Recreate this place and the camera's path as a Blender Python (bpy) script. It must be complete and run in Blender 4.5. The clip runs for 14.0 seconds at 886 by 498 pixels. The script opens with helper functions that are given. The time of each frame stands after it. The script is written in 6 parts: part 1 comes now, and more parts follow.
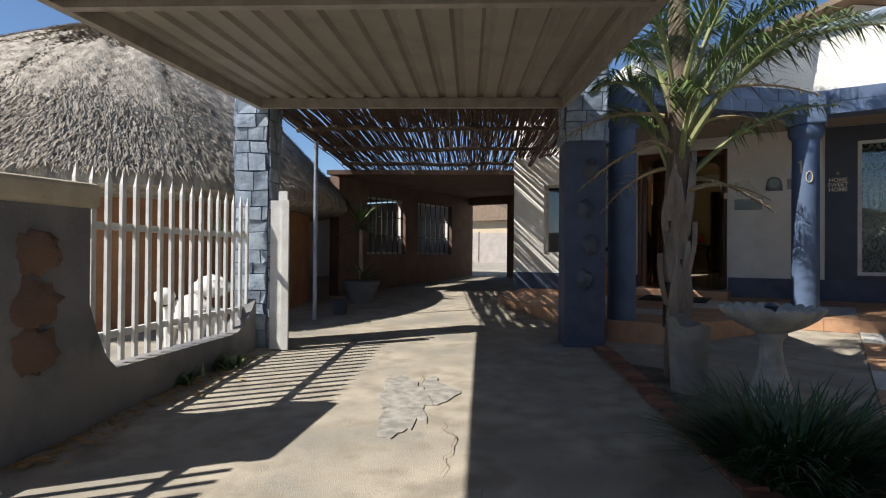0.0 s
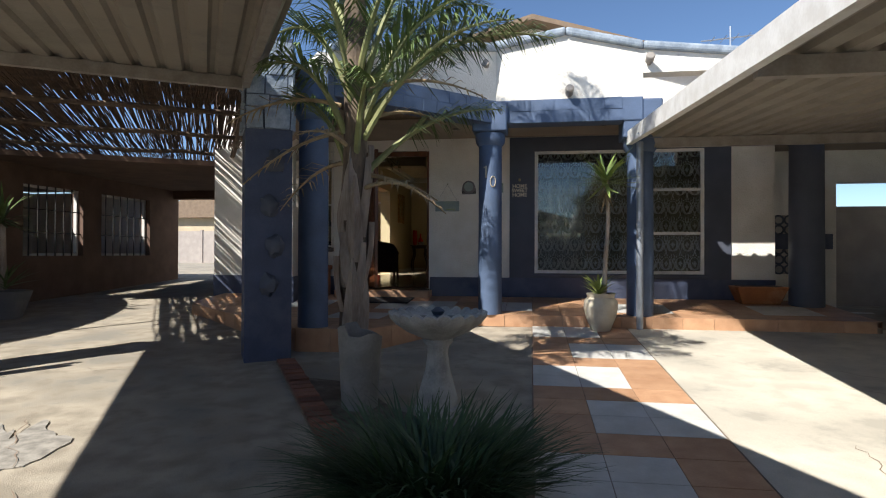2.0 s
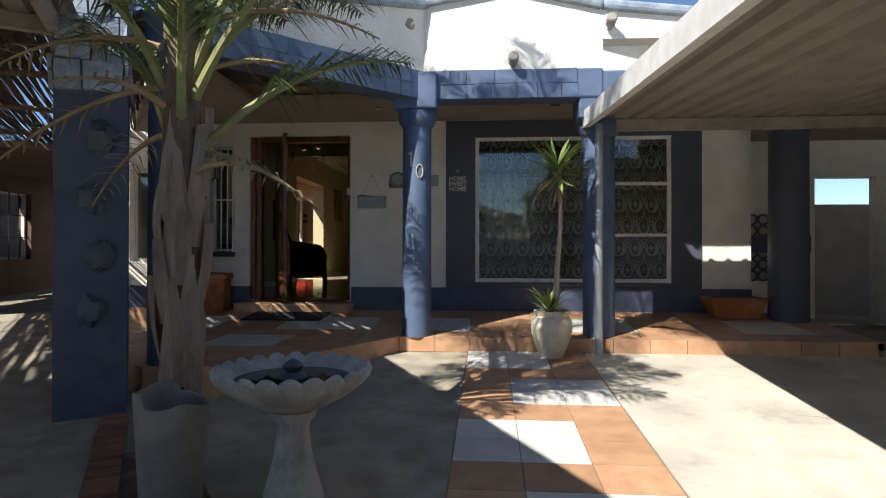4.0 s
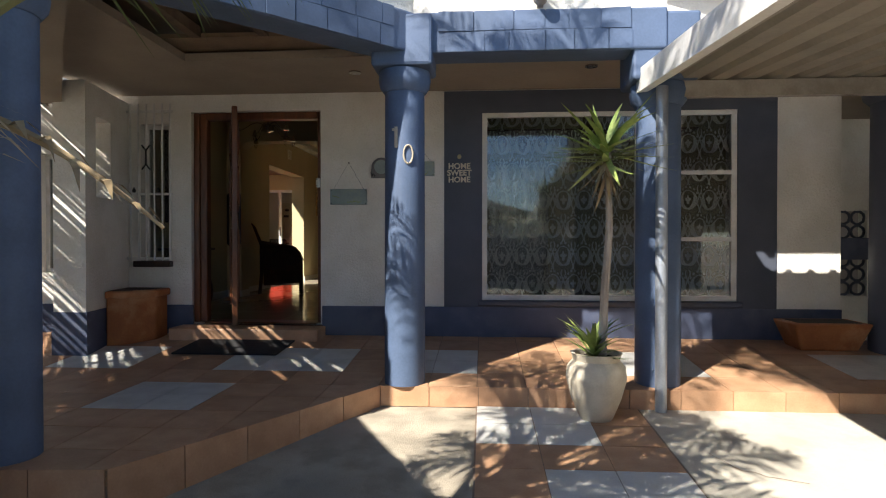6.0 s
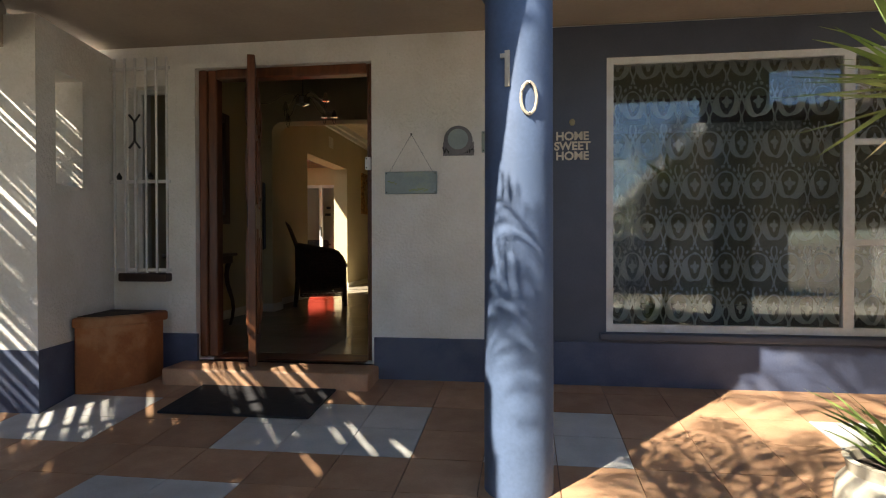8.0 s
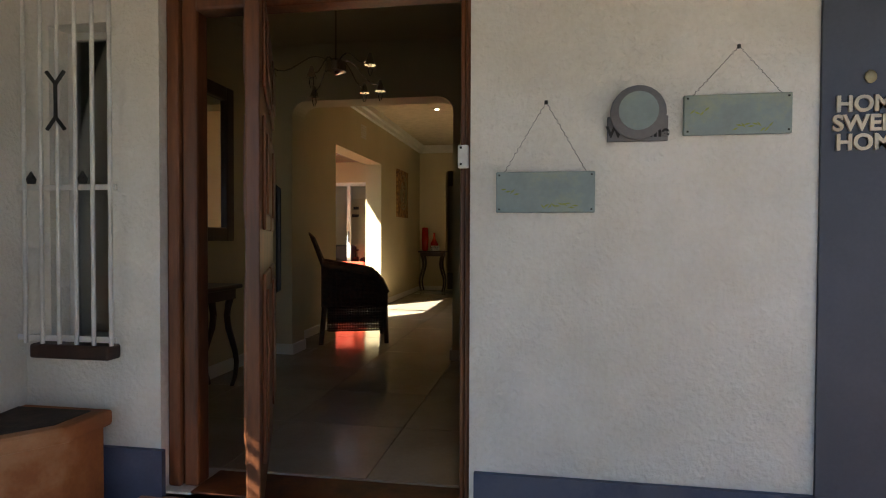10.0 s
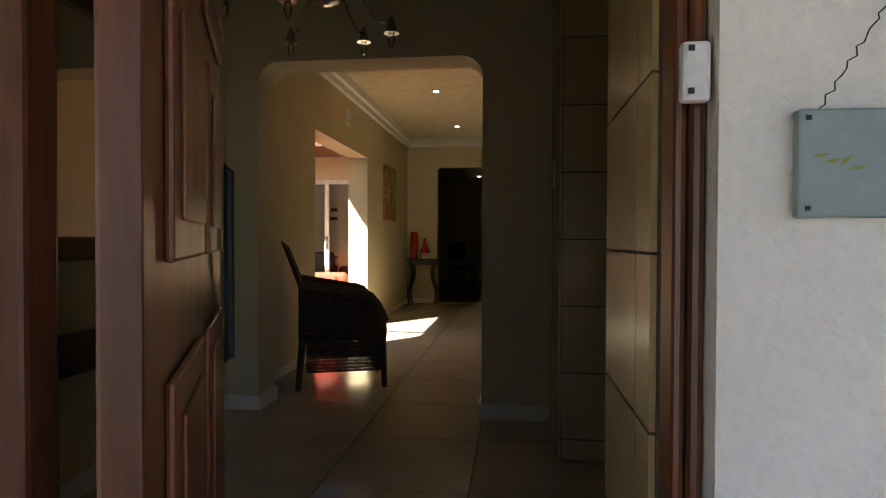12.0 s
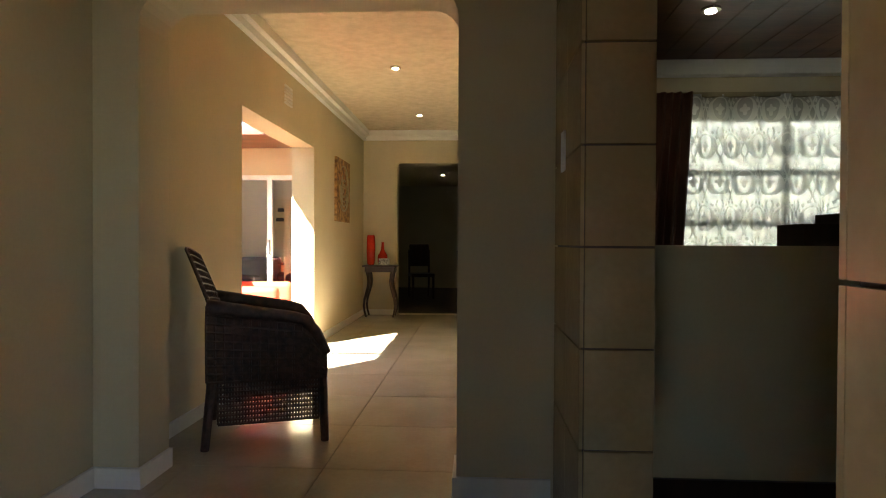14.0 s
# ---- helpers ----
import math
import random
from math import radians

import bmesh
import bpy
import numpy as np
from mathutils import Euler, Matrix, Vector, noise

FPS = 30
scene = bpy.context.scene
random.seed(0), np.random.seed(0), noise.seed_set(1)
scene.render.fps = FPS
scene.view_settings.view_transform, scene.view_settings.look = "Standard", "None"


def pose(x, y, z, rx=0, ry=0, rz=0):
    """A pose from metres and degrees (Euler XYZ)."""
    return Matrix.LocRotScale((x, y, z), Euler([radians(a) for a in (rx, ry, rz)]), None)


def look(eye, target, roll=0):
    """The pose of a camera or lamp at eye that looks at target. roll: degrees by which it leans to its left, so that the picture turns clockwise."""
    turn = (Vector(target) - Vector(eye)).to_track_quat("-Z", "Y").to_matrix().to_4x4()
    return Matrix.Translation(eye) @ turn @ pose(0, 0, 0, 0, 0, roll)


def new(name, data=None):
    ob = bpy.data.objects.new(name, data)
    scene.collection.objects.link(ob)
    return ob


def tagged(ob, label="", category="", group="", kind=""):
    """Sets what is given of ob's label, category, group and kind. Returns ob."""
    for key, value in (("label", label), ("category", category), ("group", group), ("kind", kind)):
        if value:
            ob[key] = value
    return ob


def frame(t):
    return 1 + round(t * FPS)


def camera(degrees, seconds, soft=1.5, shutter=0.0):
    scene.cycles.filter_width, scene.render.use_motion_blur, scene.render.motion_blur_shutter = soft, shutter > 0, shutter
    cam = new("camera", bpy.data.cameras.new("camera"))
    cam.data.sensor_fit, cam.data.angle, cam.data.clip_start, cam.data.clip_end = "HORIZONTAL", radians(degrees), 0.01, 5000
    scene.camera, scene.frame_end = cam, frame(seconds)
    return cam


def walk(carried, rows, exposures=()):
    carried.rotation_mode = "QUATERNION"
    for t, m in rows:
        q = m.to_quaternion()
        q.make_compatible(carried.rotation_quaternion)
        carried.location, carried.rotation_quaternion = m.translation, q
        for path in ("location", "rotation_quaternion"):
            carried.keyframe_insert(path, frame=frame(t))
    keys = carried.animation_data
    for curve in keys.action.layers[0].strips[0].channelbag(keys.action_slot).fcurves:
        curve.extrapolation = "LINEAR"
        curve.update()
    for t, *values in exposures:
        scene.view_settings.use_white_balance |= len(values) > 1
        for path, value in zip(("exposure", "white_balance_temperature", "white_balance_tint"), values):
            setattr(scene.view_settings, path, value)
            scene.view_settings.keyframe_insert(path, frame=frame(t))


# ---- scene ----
cam = camera(73.6, 14.0, soft=1.1)
PATH = [
    (0, (0.914, 0.205, 0.997), (-0.174, 1.883, 1.013), 0.5),
    (0.5, (0.972, 0.29, 1.005), (0.085, 2.082, 1.021), 0.3),
    (1, (1.028, 0.473, 1.021), (0.361, 2.359, 1.035), 0.3),
    (1.5, (1.092, 0.685, 1.022), (0.639, 2.632, 1.039), 0.2),
    (2, (1.191, 0.959, 1.031), (0.897, 2.937, 1.048), 0.2),
    (2.5, (1.246, 1.267, 1.032), (1.027, 3.255, 1.05), 0.1),
    (3, (1.309, 1.605, 1.062), (1.131, 3.597, 1.075), 0.1),
    (3.5, (1.354, 1.983, 1.088), (1.198, 3.977, 1.098), 0.1),
    (4, (1.385, 2.355, 1.129), (1.235, 4.349, 1.137), 0.1),
    (6.5, (1.145, 4.332, 1.316), (1.011, 6.327, 1.29), 0.0),
    (7, (1.019, 4.723, 1.333), (0.844, 6.715, 1.304), 0.1),
    (7.5, (0.909, 5.158, 1.315), (0.679, 7.145, 1.29), -0.1),
    (8, (0.735, 5.576, 1.329), (0.461, 7.558, 1.306), -0.1),
    (8.5, (0.53, 5.993, 1.371), (0.236, 7.971, 1.334), -0.1),
    (9, (0.368, 6.461, 1.449), (0.028, 8.431, 1.402), 0.2),
    (11.5, (-0.481, 8.212, 1.608), (-0.772, 10.191, 1.577), 0.3),
    (12, (-0.55, 8.532, 1.614), (-0.793, 10.517, 1.581), 0.2),
    (12.5, (-0.606, 8.821, 1.621), (-0.795, 10.812, 1.592), 0.2),
    (13, (-0.637, 9.061, 1.621), (-0.782, 11.056, 1.593), 0.3),
    (13.5, (-0.646, 9.331, 1.626), (-0.77, 11.327, 1.6), 0.3),
    (14, (-0.67, 9.562, 1.627), (-0.782, 11.559, 1.605), 0.3),
]

EXPOSURES = [(0, 0.6, 6350, 10), (1, 0.8, 6400, 10), (3, 0.7, 6400, 10), (6.5, 1.4, 6750, 10), (9, 2.05, 7200, 10), (11.5, 2.9, 6500, 10), (12.5, 3.0, 6550, 10), (13, 3.7, 6500, 10), (14, 4.3, 6450, 10)]
walk(cam, [(t, look(eye, target, roll)) for t, eye, target, roll in PATH], EXPOSURES)

# ---- world, sun ----
SUN_FROM = Vector((-0.64, -0.80, 1.0)).normalized()
world = bpy.data.worlds.new("sky")
scene.world = world
world.use_nodes = True
wn = world.node_tree.nodes
sky = wn.new("ShaderNodeTexSky")
sky.sky_type, sky.sun_disc = "NISHITA", False
sky.sun_elevation = math.asin(SUN_FROM.z)
sky.sun_rotation = math.atan2(SUN_FROM.x, SUN_FROM.y)
sky.altitude, sky.dust_density, sky.ozone_density = 1200, 0.2, 4.5
wn["Background"].inputs[1].default_value = 0.085
world.node_tree.links.new(sky.outputs[0], wn["Background"].inputs[0])
sun = new("sun", bpy.data.lights.new("sun", "SUN"))
sun.data.energy, sun.data.angle, sun.data.color = 5.0, radians(0.55), (1.0, 0.95, 0.88)
sun.matrix_world = look(SUN_FROM * 40, (0, 0, 0))

# ---- materials ----
def nodes_of(m):
    m.use_nodes = True
    return m.node_tree.nodes, m.node_tree.links, m.node_tree.nodes["Principled BSDF"]

def mat(name, a, b=None, rough=0.8, scale=6.0, fine=80.0, bump=0.2, metal=0.0, vary=0.0, stretch=(1, 1, 1), stain=None, depth=0.004):
    """Two colours mixed by broad and fine noise, with bump; vary: brightness spread between objects."""
    m = bpy.data.materials.new(name)
    n, l, p = nodes_of(m)
    b = b or tuple(c * 0.75 for c in a)
    geo = n.new("ShaderNodeTexCoord")
    mp = n.new("ShaderNodeMapping")
    mp.inputs["Scale"].default_value = stretch
    l.new(geo.outputs["Object"], mp.inputs[0])
    n1, n2 = n.new("ShaderNodeTexNoise"), n.new("ShaderNodeTexNoise")
    n1.inputs["Scale"].default_value, n1.inputs["Detail"].default_value = scale, 6
    n2.inputs["Scale"].default_value, n2.inputs["Detail"].default_value = fine, 3
    for q in (n1, n2):
        l.new(mp.outputs[0], q.inputs["Vector"])
    ramp = n.new("ShaderNodeValToRGB")
    ramp.color_ramp.elements[0].position, ramp.color_ramp.elements[1].position = 0.35, 0.66
    ramp.color_ramp.elements[0].color, ramp.color_ramp.elements[1].color = (*b, 1), (*a, 1)
    add = n.new("ShaderNodeMath")
    add.operation = "MULTIPLY_ADD"
    add.inputs[1].default_value = 0.35
    l.new(n2.outputs["Fac"], add.inputs[0])
    sc = n.new("ShaderNodeMath")
    sc.operation = "MULTIPLY_ADD"
    sc.inputs[1].default_value, sc.inputs[2].default_value = 1.0, -0.17
    l.new(n1.outputs["Fac"], sc.inputs[0])
    l.new(sc.outputs[0], add.inputs[2])
    l.new(add.outputs[0], ramp.inputs[0])
    col = ramp.outputs[0]
    if stain:
        n3 = n.new("ShaderNodeTexNoise")
        n3.inputs["Scale"].default_value, n3.inputs["Detail"].default_value = scale * 0.25, 8
        n3.inputs["Roughness"].default_value = 0.65
        l.new(mp.outputs[0], n3.inputs["Vector"])
        r3 = n.new("ShaderNodeValToRGB")
        r3.color_ramp.elements[0].position, r3.color_ramp.elements[1].position = 0.5, 0.62
        l.new(n3.outputs["Fac"], r3.inputs[0])
        mx = n.new("ShaderNodeMix")
        mx.data_type = "RGBA"
        l.new(r3.outputs[0], mx.inputs[0])
        l.new(col, mx.inputs[6])
        mx.inputs[7].default_value = (*stain, 1)
        col = mx.outputs[2]
    if vary:
        info, hsv, mr = n.new("ShaderNodeObjectInfo"), n.new("ShaderNodeHueSaturation"), n.new("ShaderNodeMapRange")
        mr.inputs[3].default_value, mr.inputs[4].default_value = 1 - vary, 1 + vary
        l.new(info.outputs["Random"], mr.inputs[0])
        l.new(mr.outputs[0], hsv.inputs["Value"])
        l.new(col, hsv.inputs["Color"])
        col = hsv.outputs[0]
    l.new(col, p.inputs["Base Color"])
    p.inputs["Roughness"].default_value, p.inputs["Metallic"].default_value = rough, metal
    if bump:
        bp = n.new("ShaderNodeBump")
        bp.inputs["Strength"].default_value, bp.inputs["Distance"].default_value = bump, depth
        l.new(add.outputs[0], bp.inputs["Height"])
        l.new(bp.outputs[0], p.inputs["Normal"])
    return m

def glass_mat(name, gloss, tint=(1, 1, 1)):
    m = bpy.data.materials.new(name)
    n, l, p = nodes_of(m)
    tr, gl, mx = n.new("ShaderNodeBsdfTransparent"), n.new("ShaderNodeBsdfGlossy"), n.new("ShaderNodeMixShader")
    tr.inputs[0].default_value = (*tint, 1)
    gl.inputs["Roughness"].default_value = 0.0
    fr, ad = n.new("ShaderNodeFresnel"), n.new("ShaderNodeMath")
    fr.inputs[0].default_value = 1.5
    ad.inputs[1].default_value = gloss
    l.new(fr.outputs[0], ad.inputs[0])
    l.new(ad.outputs[0], mx.inputs[0])
    l.new(tr.outputs[0], mx.inputs[1])
    l.new(gl.outputs[0], mx.inputs[2])
    l.new(mx.outputs[0], n["Material Output"].inputs[0])
    return m

def lace_mat(name, colour, thin, thick, cell=(0.20, 0.29)):
    """Net curtain: rows of staggered damask medallions woven into sheer cloth."""
    m = bpy.data.materials.new(name)
    n, l, p = nodes_of(m)
    def math_node(op, a, b=None, c=None):
        q = n.new("ShaderNodeMath")
        q.operation = op
        for i, v in enumerate((a, b, c)):
            if v is None:
                continue
            if isinstance(v, (int, float)):
                q.inputs[i].default_value = v
            else:
                l.new(v, q.inputs[i])
        return q.outputs[0]
    tc, sx, nz = n.new("ShaderNodeTexCoord"), n.new("ShaderNodeSeparateXYZ"), n.new("ShaderNodeTexNoise")
    nz.inputs["Scale"].default_value = 14
    l.new(tc.outputs["Object"], sx.inputs[0])
    l.new(tc.outputs["Object"], nz.inputs["Vector"])
    u0 = math_node("DIVIDE", sx.outputs[0], cell[0])
    v = math_node("DIVIDE", sx.outputs[2], cell[1])
    row = math_node("FLOOR", v)
    u = math_node("ADD", u0, math_node("MULTIPLY", row, 0.5))
    fu = math_node("ABSOLUTE", math_node("SUBTRACT", math_node("FRACT", u), 0.5))
    fv = math_node("SUBTRACT", math_node("FRACT", v), 0.5)
    wob = math_node("MULTIPLY", math_node("SUBTRACT", nz.outputs["Fac"], 0.5), 0.10)
    vv2 = math_node("MULTIPLY", fv, 0.95)
    r = math_node("ADD", math_node("SQRT", math_node("ADD", math_node("MULTIPLY", fu, fu), math_node("MULTIPLY", vv2, vv2))), wob)
    ang = math_node("ARCTAN2", fv, fu)
    girth = math_node("MULTIPLY_ADD", math_node("POWER", math_node("ABSOLUTE", math_node("COSINE", math_node("ADD", ang, 0.35))), 2.0), 0.085, 0.015)
    crescent = math_node("LESS_THAN", math_node("ABSOLUTE", math_node("SUBTRACT", r, 0.31)), girth)
    leafy = math_node("LESS_THAN", r, math_node("MULTIPLY_ADD", math_node("SINE", math_node("MULTIPLY_ADD", ang, 4.0, 1.2)), 0.035, 0.12))
    beads = math_node("MULTIPLY", math_node("LESS_THAN", math_node("ABSOLUTE", math_node("SUBTRACT", r, 0.43)), 0.035),
                      math_node("MULTIPLY", math_node("GREATER_THAN", math_node("SINE", math_node("MULTIPLY", ang, 15.0)), -0.1), math_node("GREATER_THAN", fv, 0.05)))
    stem = math_node("LESS_THAN", math_node("ABSOLUTE", math_node("SUBTRACT", fu, math_node("MULTIPLY_ADD", math_node("SINE", math_node("MULTIPLY", fv, 12.57)), 0.045, 0.44))), 0.03)
    motif = math_node("MAXIMUM", math_node("MAXIMUM", crescent, leafy), math_node("MAXIMUM", beads, stem))
    fac = math_node("MULTIPLY_ADD", motif, thick - thin, thin)
    tr, df, tl, m1, m2 = n.new("ShaderNodeBsdfTransparent"), n.new("ShaderNodeBsdfDiffuse"), n.new("ShaderNodeBsdfTranslucent"), n.new("ShaderNodeMixShader"), n.new("ShaderNodeMixShader")
    df.inputs[0].default_value = tl.inputs[0].default_value = (*colour, 1)
    l.new(df.outputs[0], m1.inputs[1])
    l.new(tl.outputs[0], m1.inputs[2])
    l.new(fac, m2.inputs[0])
    l.new(tr.outputs[0], m2.inputs[1])
    l.new(m1.outputs[0], m2.inputs[2])
    l.new(m2.outputs[0], n["Material Output"].inputs[0])
    return m

def glow_mat(name, colour, strength):
    m = bpy.data.materials.new(name)
    n, l, p = nodes_of(m)
    p.inputs["Base Color"].default_value = (*colour, 1)
    p.inputs["Emission Color"].default_value = (*colour, 1)
    p.inputs["Emission Strength"].default_value = strength
    return m

def leaf_mat(name, a, b):
    m = mat(name, a, b, rough=0.5, scale=9, fine=60, bump=0.1)
    m.node_tree.nodes["Principled BSDF"].inputs["Subsurface Weight"].default_value = 0.0
    return m

M_DRIVE = mat("worn_concrete", (0.43, 0.375, 0.29), (0.27, 0.235, 0.18), 0.92, 5, 150, 1.0, depth=0.012, stain=(0.25, 0.23, 0.19))
M_SLAB = mat("pale_concrete", (0.66, 0.61, 0.50), (0.50, 0.46, 0.38), 0.9, 4, 130, 0.6, stain=(0.40, 0.37, 0.31))
M_WHITE = mat("white_plaster", (0.82, 0.79, 0.73), (0.71, 0.675, 0.60), 0.85, 3, 55, 1.0, depth=0.02)
M_BLUE = mat("slate_blue_paint", (0.095, 0.14, 0.235), (0.072, 0.108, 0.18), 0.6, 4, 70, 0.4)
M_SLATE = mat("dark_slate_paint", (0.075, 0.085, 0.115), (0.06, 0.07, 0.095), 0.6, 4, 70, 0.3)
# skirting paint, also the painted shade on the lower right pillar
M_SKIRT_PILLAR_SHADE = mat("blue_skirting_paint_pillar_shade", (0.075, 0.095, 0.16), (0.055, 0.07, 0.12), 0.6, 5, 80, 0.3, stain=(0.10, 0.115, 0.16))
M_TERRA = mat("terracotta_tile", (0.53, 0.315, 0.185), (0.43, 0.24, 0.135), 0.5, 7, 90, 0.2, vary=0.12)
M_TWHITE = mat("off_white_tile", (0.66, 0.65, 0.61), (0.55, 0.54, 0.5), 0.5, 6, 90, 0.2, vary=0.06)
M_GROUT = mat("grout", (0.30, 0.22, 0.16), (0.2, 0.15, 0.11), 0.95, 6, 120, 0.3)
M_SOFFIT = mat("soffit_board", (0.36, 0.30, 0.235), (0.30, 0.25, 0.20), 0.85, 2, 50, 0.15)
M_SHEET = mat("galvanised_sheet", (0.31, 0.28, 0.235), (0.24, 0.215, 0.18), 0.55, 3, 40, 0.1, metal=0.15, stain=(0.29, 0.25, 0.2))
M_STEELW = mat("white_painted_steel", (0.74, 0.73, 0.70), (0.62, 0.60, 0.56), 0.5, 8, 60, 0.15)
M_BEAMST = mat("grey_painted_steel", (0.34, 0.31, 0.27), (0.25, 0.22, 0.19), 0.5, 8, 60, 0.15)
M_GALV = mat("galvanised_pole", (0.42, 0.46, 0.52), (0.33, 0.36, 0.41), 0.4, 8, 80, 0.1, metal=0.6)
M_THATCH = mat("thatch", (0.46, 0.40, 0.32), (0.20, 0.17, 0.135), 0.95, 10, 60, 1.0, stretch=(1, 1, 0.3), depth=0.03)
M_ORANGE = mat("ochre_plaster", (0.36, 0.17, 0.075), (0.25, 0.115, 0.05), 0.9, 3, 60, 0.4)
M_STONE = mat("blue_painted_stone", (0.36, 0.42, 0.49), (0.21, 0.26, 0.32), 0.7, 9, 50, 0.9, vary=0.18, depth=0.012)
M_GREYW = mat("grey_render", (0.20, 0.195, 0.20), (0.14, 0.14, 0.145), 0.9, 3, 70, 0.5, stain=(0.24, 0.225, 0.21))
M_CAP = mat("sandstone_cap", (0.52, 0.46, 0.35), (0.42, 0.36, 0.27), 0.9, 6, 80, 0.4)
M_BRICK = mat("face_brick", (0.30, 0.135, 0.085), (0.20, 0.09, 0.06), 0.9, 8, 80, 0.5, vary=0.25)
M_BROWNW = mat("brown_render", (0.17, 0.105, 0.075), (0.12, 0.075, 0.055), 0.9, 4, 60, 0.4)
M_REED = mat("dry_reed", (0.13, 0.08, 0.05), (0.06, 0.037, 0.025), 0.85, 12, 90, 0.3)
M_TIMBER = mat("old_timber", (0.17, 0.12, 0.08), (0.09, 0.06, 0.045), 0.8, 6, 60, 0.4, stretch=(1, 1, 0.2))
M_DOOR = mat("red_brown_door_wood", (0.20, 0.070, 0.028), (0.085, 0.032, 0.015), 0.38, 9, 70, 0.3, stretch=(1, 1, 0.12))
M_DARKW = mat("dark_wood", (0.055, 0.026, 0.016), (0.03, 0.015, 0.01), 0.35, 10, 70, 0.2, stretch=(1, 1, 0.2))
M_WICKER = mat("dark_wicker", (0.085, 0.042, 0.026), (0.035, 0.019, 0.013), 0.6, 30, 160, 0.6)
M_BLACK = mat("black_metal", (0.02, 0.02, 0.02), (0.012, 0.012, 0.012), 0.65, 9, 70, 0.1)
M_CREAM = mat("cream_wall_paint", (0.58, 0.49, 0.30), (0.53, 0.45, 0.27), 0.75, 1.5, 60, 0.2)
M_COVE = mat("white_cornice_paint", (0.78, 0.75, 0.66), (0.72, 0.69, 0.6), 0.7, 3, 60, 0.1)
M_CEIL = mat("stippled_ceiling_paint", (0.68, 0.56, 0.36), (0.58, 0.475, 0.30), 0.9, 12, 90, 1.0, depth=0.012)
M_FLOORT = mat("glazed_floor_tile", (0.50, 0.43, 0.32), (0.42, 0.36, 0.26), 0.16, 2.5, 50, 0.05, vary=0.05)
M_WALLT = mat("beige_wall_tile", (0.48, 0.36, 0.19), (0.39, 0.29, 0.15), 0.25, 3, 40, 0.05, vary=0.07)
M_JOINT = mat("tile_joint", (0.12, 0.085, 0.06), (0.08, 0.06, 0.045), 0.9, 8, 90, 0.2)
M_BOARD = mat("varnished_ceiling_board", (0.20, 0.075, 0.035), (0.11, 0.04, 0.02), 0.35, 8, 60, 0.3, stretch=(0.2, 1, 1))
M_RED = mat("red_upholstery", (0.62, 0.055, 0.02), (0.5, 0.04, 0.015), 0.75, 8, 120, 0.3)
M_REDG = mat("red_glass", (0.6, 0.035, 0.012), (0.5, 0.025, 0.01), 0.15, 8, 60, 0.0)
M_CHROME = mat("brushed_chrome", (0.55, 0.52, 0.48), (0.45, 0.42, 0.39), 0.25, 9, 60, 0.05, metal=1.0)
M_POT = mat("cream_pot_glaze", (0.70, 0.63, 0.50), (0.56, 0.49, 0.37), 0.6, 6, 70, 0.3)
M_CLAY = mat("orange_clay", (0.42, 0.155, 0.05), (0.30, 0.105, 0.035), 0.75, 5, 60, 0.4, stain=(0.45, 0.25, 0.13))
M_FOUNT = mat("cast_stone", (0.46, 0.445, 0.40), (0.28, 0.27, 0.25), 0.85, 8, 80, 0.5)
M_STATUE = mat("white_washed_stone", (0.72, 0.69, 0.62), (0.5, 0.47, 0.42), 0.9, 7, 60, 0.7)
M_SIGN = mat("duck_egg_board", (0.30, 0.37, 0.36), (0.25, 0.31, 0.30), 0.7, 8, 60, 0.1, stain=(0.38, 0.40, 0.24))
M_BRASS = mat("aged_brass", (0.36, 0.31, 0.18), (0.25, 0.21, 0.12), 0.45, 9, 80, 0.1, metal=0.7)
M_MAT = mat("black_rubber_mat", (0.022, 0.022, 0.024), (0.014, 0.014, 0.015), 0.9, 20, 160, 0.8)
M_GRASS = leaf_mat("dark_grass", (0.07, 0.13, 0.045), (0.03, 0.06, 0.02))
M_PALM = leaf_mat("palm_green", (0.135, 0.19, 0.06), (0.07, 0.11, 0.035))
M_PALMDRY = leaf_mat("dry_palm", (0.36, 0.27, 0.15), (0.22, 0.16, 0.085))
M_PETIOLE = mat("palm_stalk", (0.25, 0.27, 0.10), (0.17, 0.17, 0.07), 0.6, 7, 60, 0.2)
M_BARK = mat("palm_bark", (0.20, 0.15, 0.105), (0.075, 0.054, 0.04), 0.95, 9, 60, 1.0, stretch=(1, 1, 0.35), depth=0.02)
M_BOOT = mat("palm_leaf_base", (0.56, 0.48, 0.40), (0.30, 0.235, 0.185), 0.9, 7, 60, 0.7, stretch=(1, 1, 0.25), depth=0.012)
M_YUCCA = leaf_mat("yucca_green", (0.30, 0.37, 0.10), (0.15, 0.22, 0.055))
M_SOIL = mat("soil", (0.07, 0.05, 0.035), (0.04, 0.03, 0.022), 0.95, 20, 120, 0.8)
M_LEAFL = mat("fallen_leaf", (0.45, 0.30, 0.12), (0.28, 0.16, 0.06), 0.8, 20, 90, 0.2, vary=0.3)
M_ROOF = mat("brown_roof_sheet", (0.24, 0.17, 0.11), (0.18, 0.125, 0.08), 0.7, 5, 50, 0.2)
M_DARK = mat("charcoal_cloth", (0.03, 0.03, 0.034), (0.02, 0.02, 0.022), 0.7, 9, 80, 0.2)
M_CURT = mat("brown_drape", (0.14, 0.06, 0.035), (0.09, 0.04, 0.022), 0.85, 6, 90, 0.3, stretch=(1, 1, 0.1))
M_FARW = mat("far_house_plaster", (0.58, 0.47, 0.32), (0.5, 0.41, 0.28), 0.9, 2, 40, 0.2)
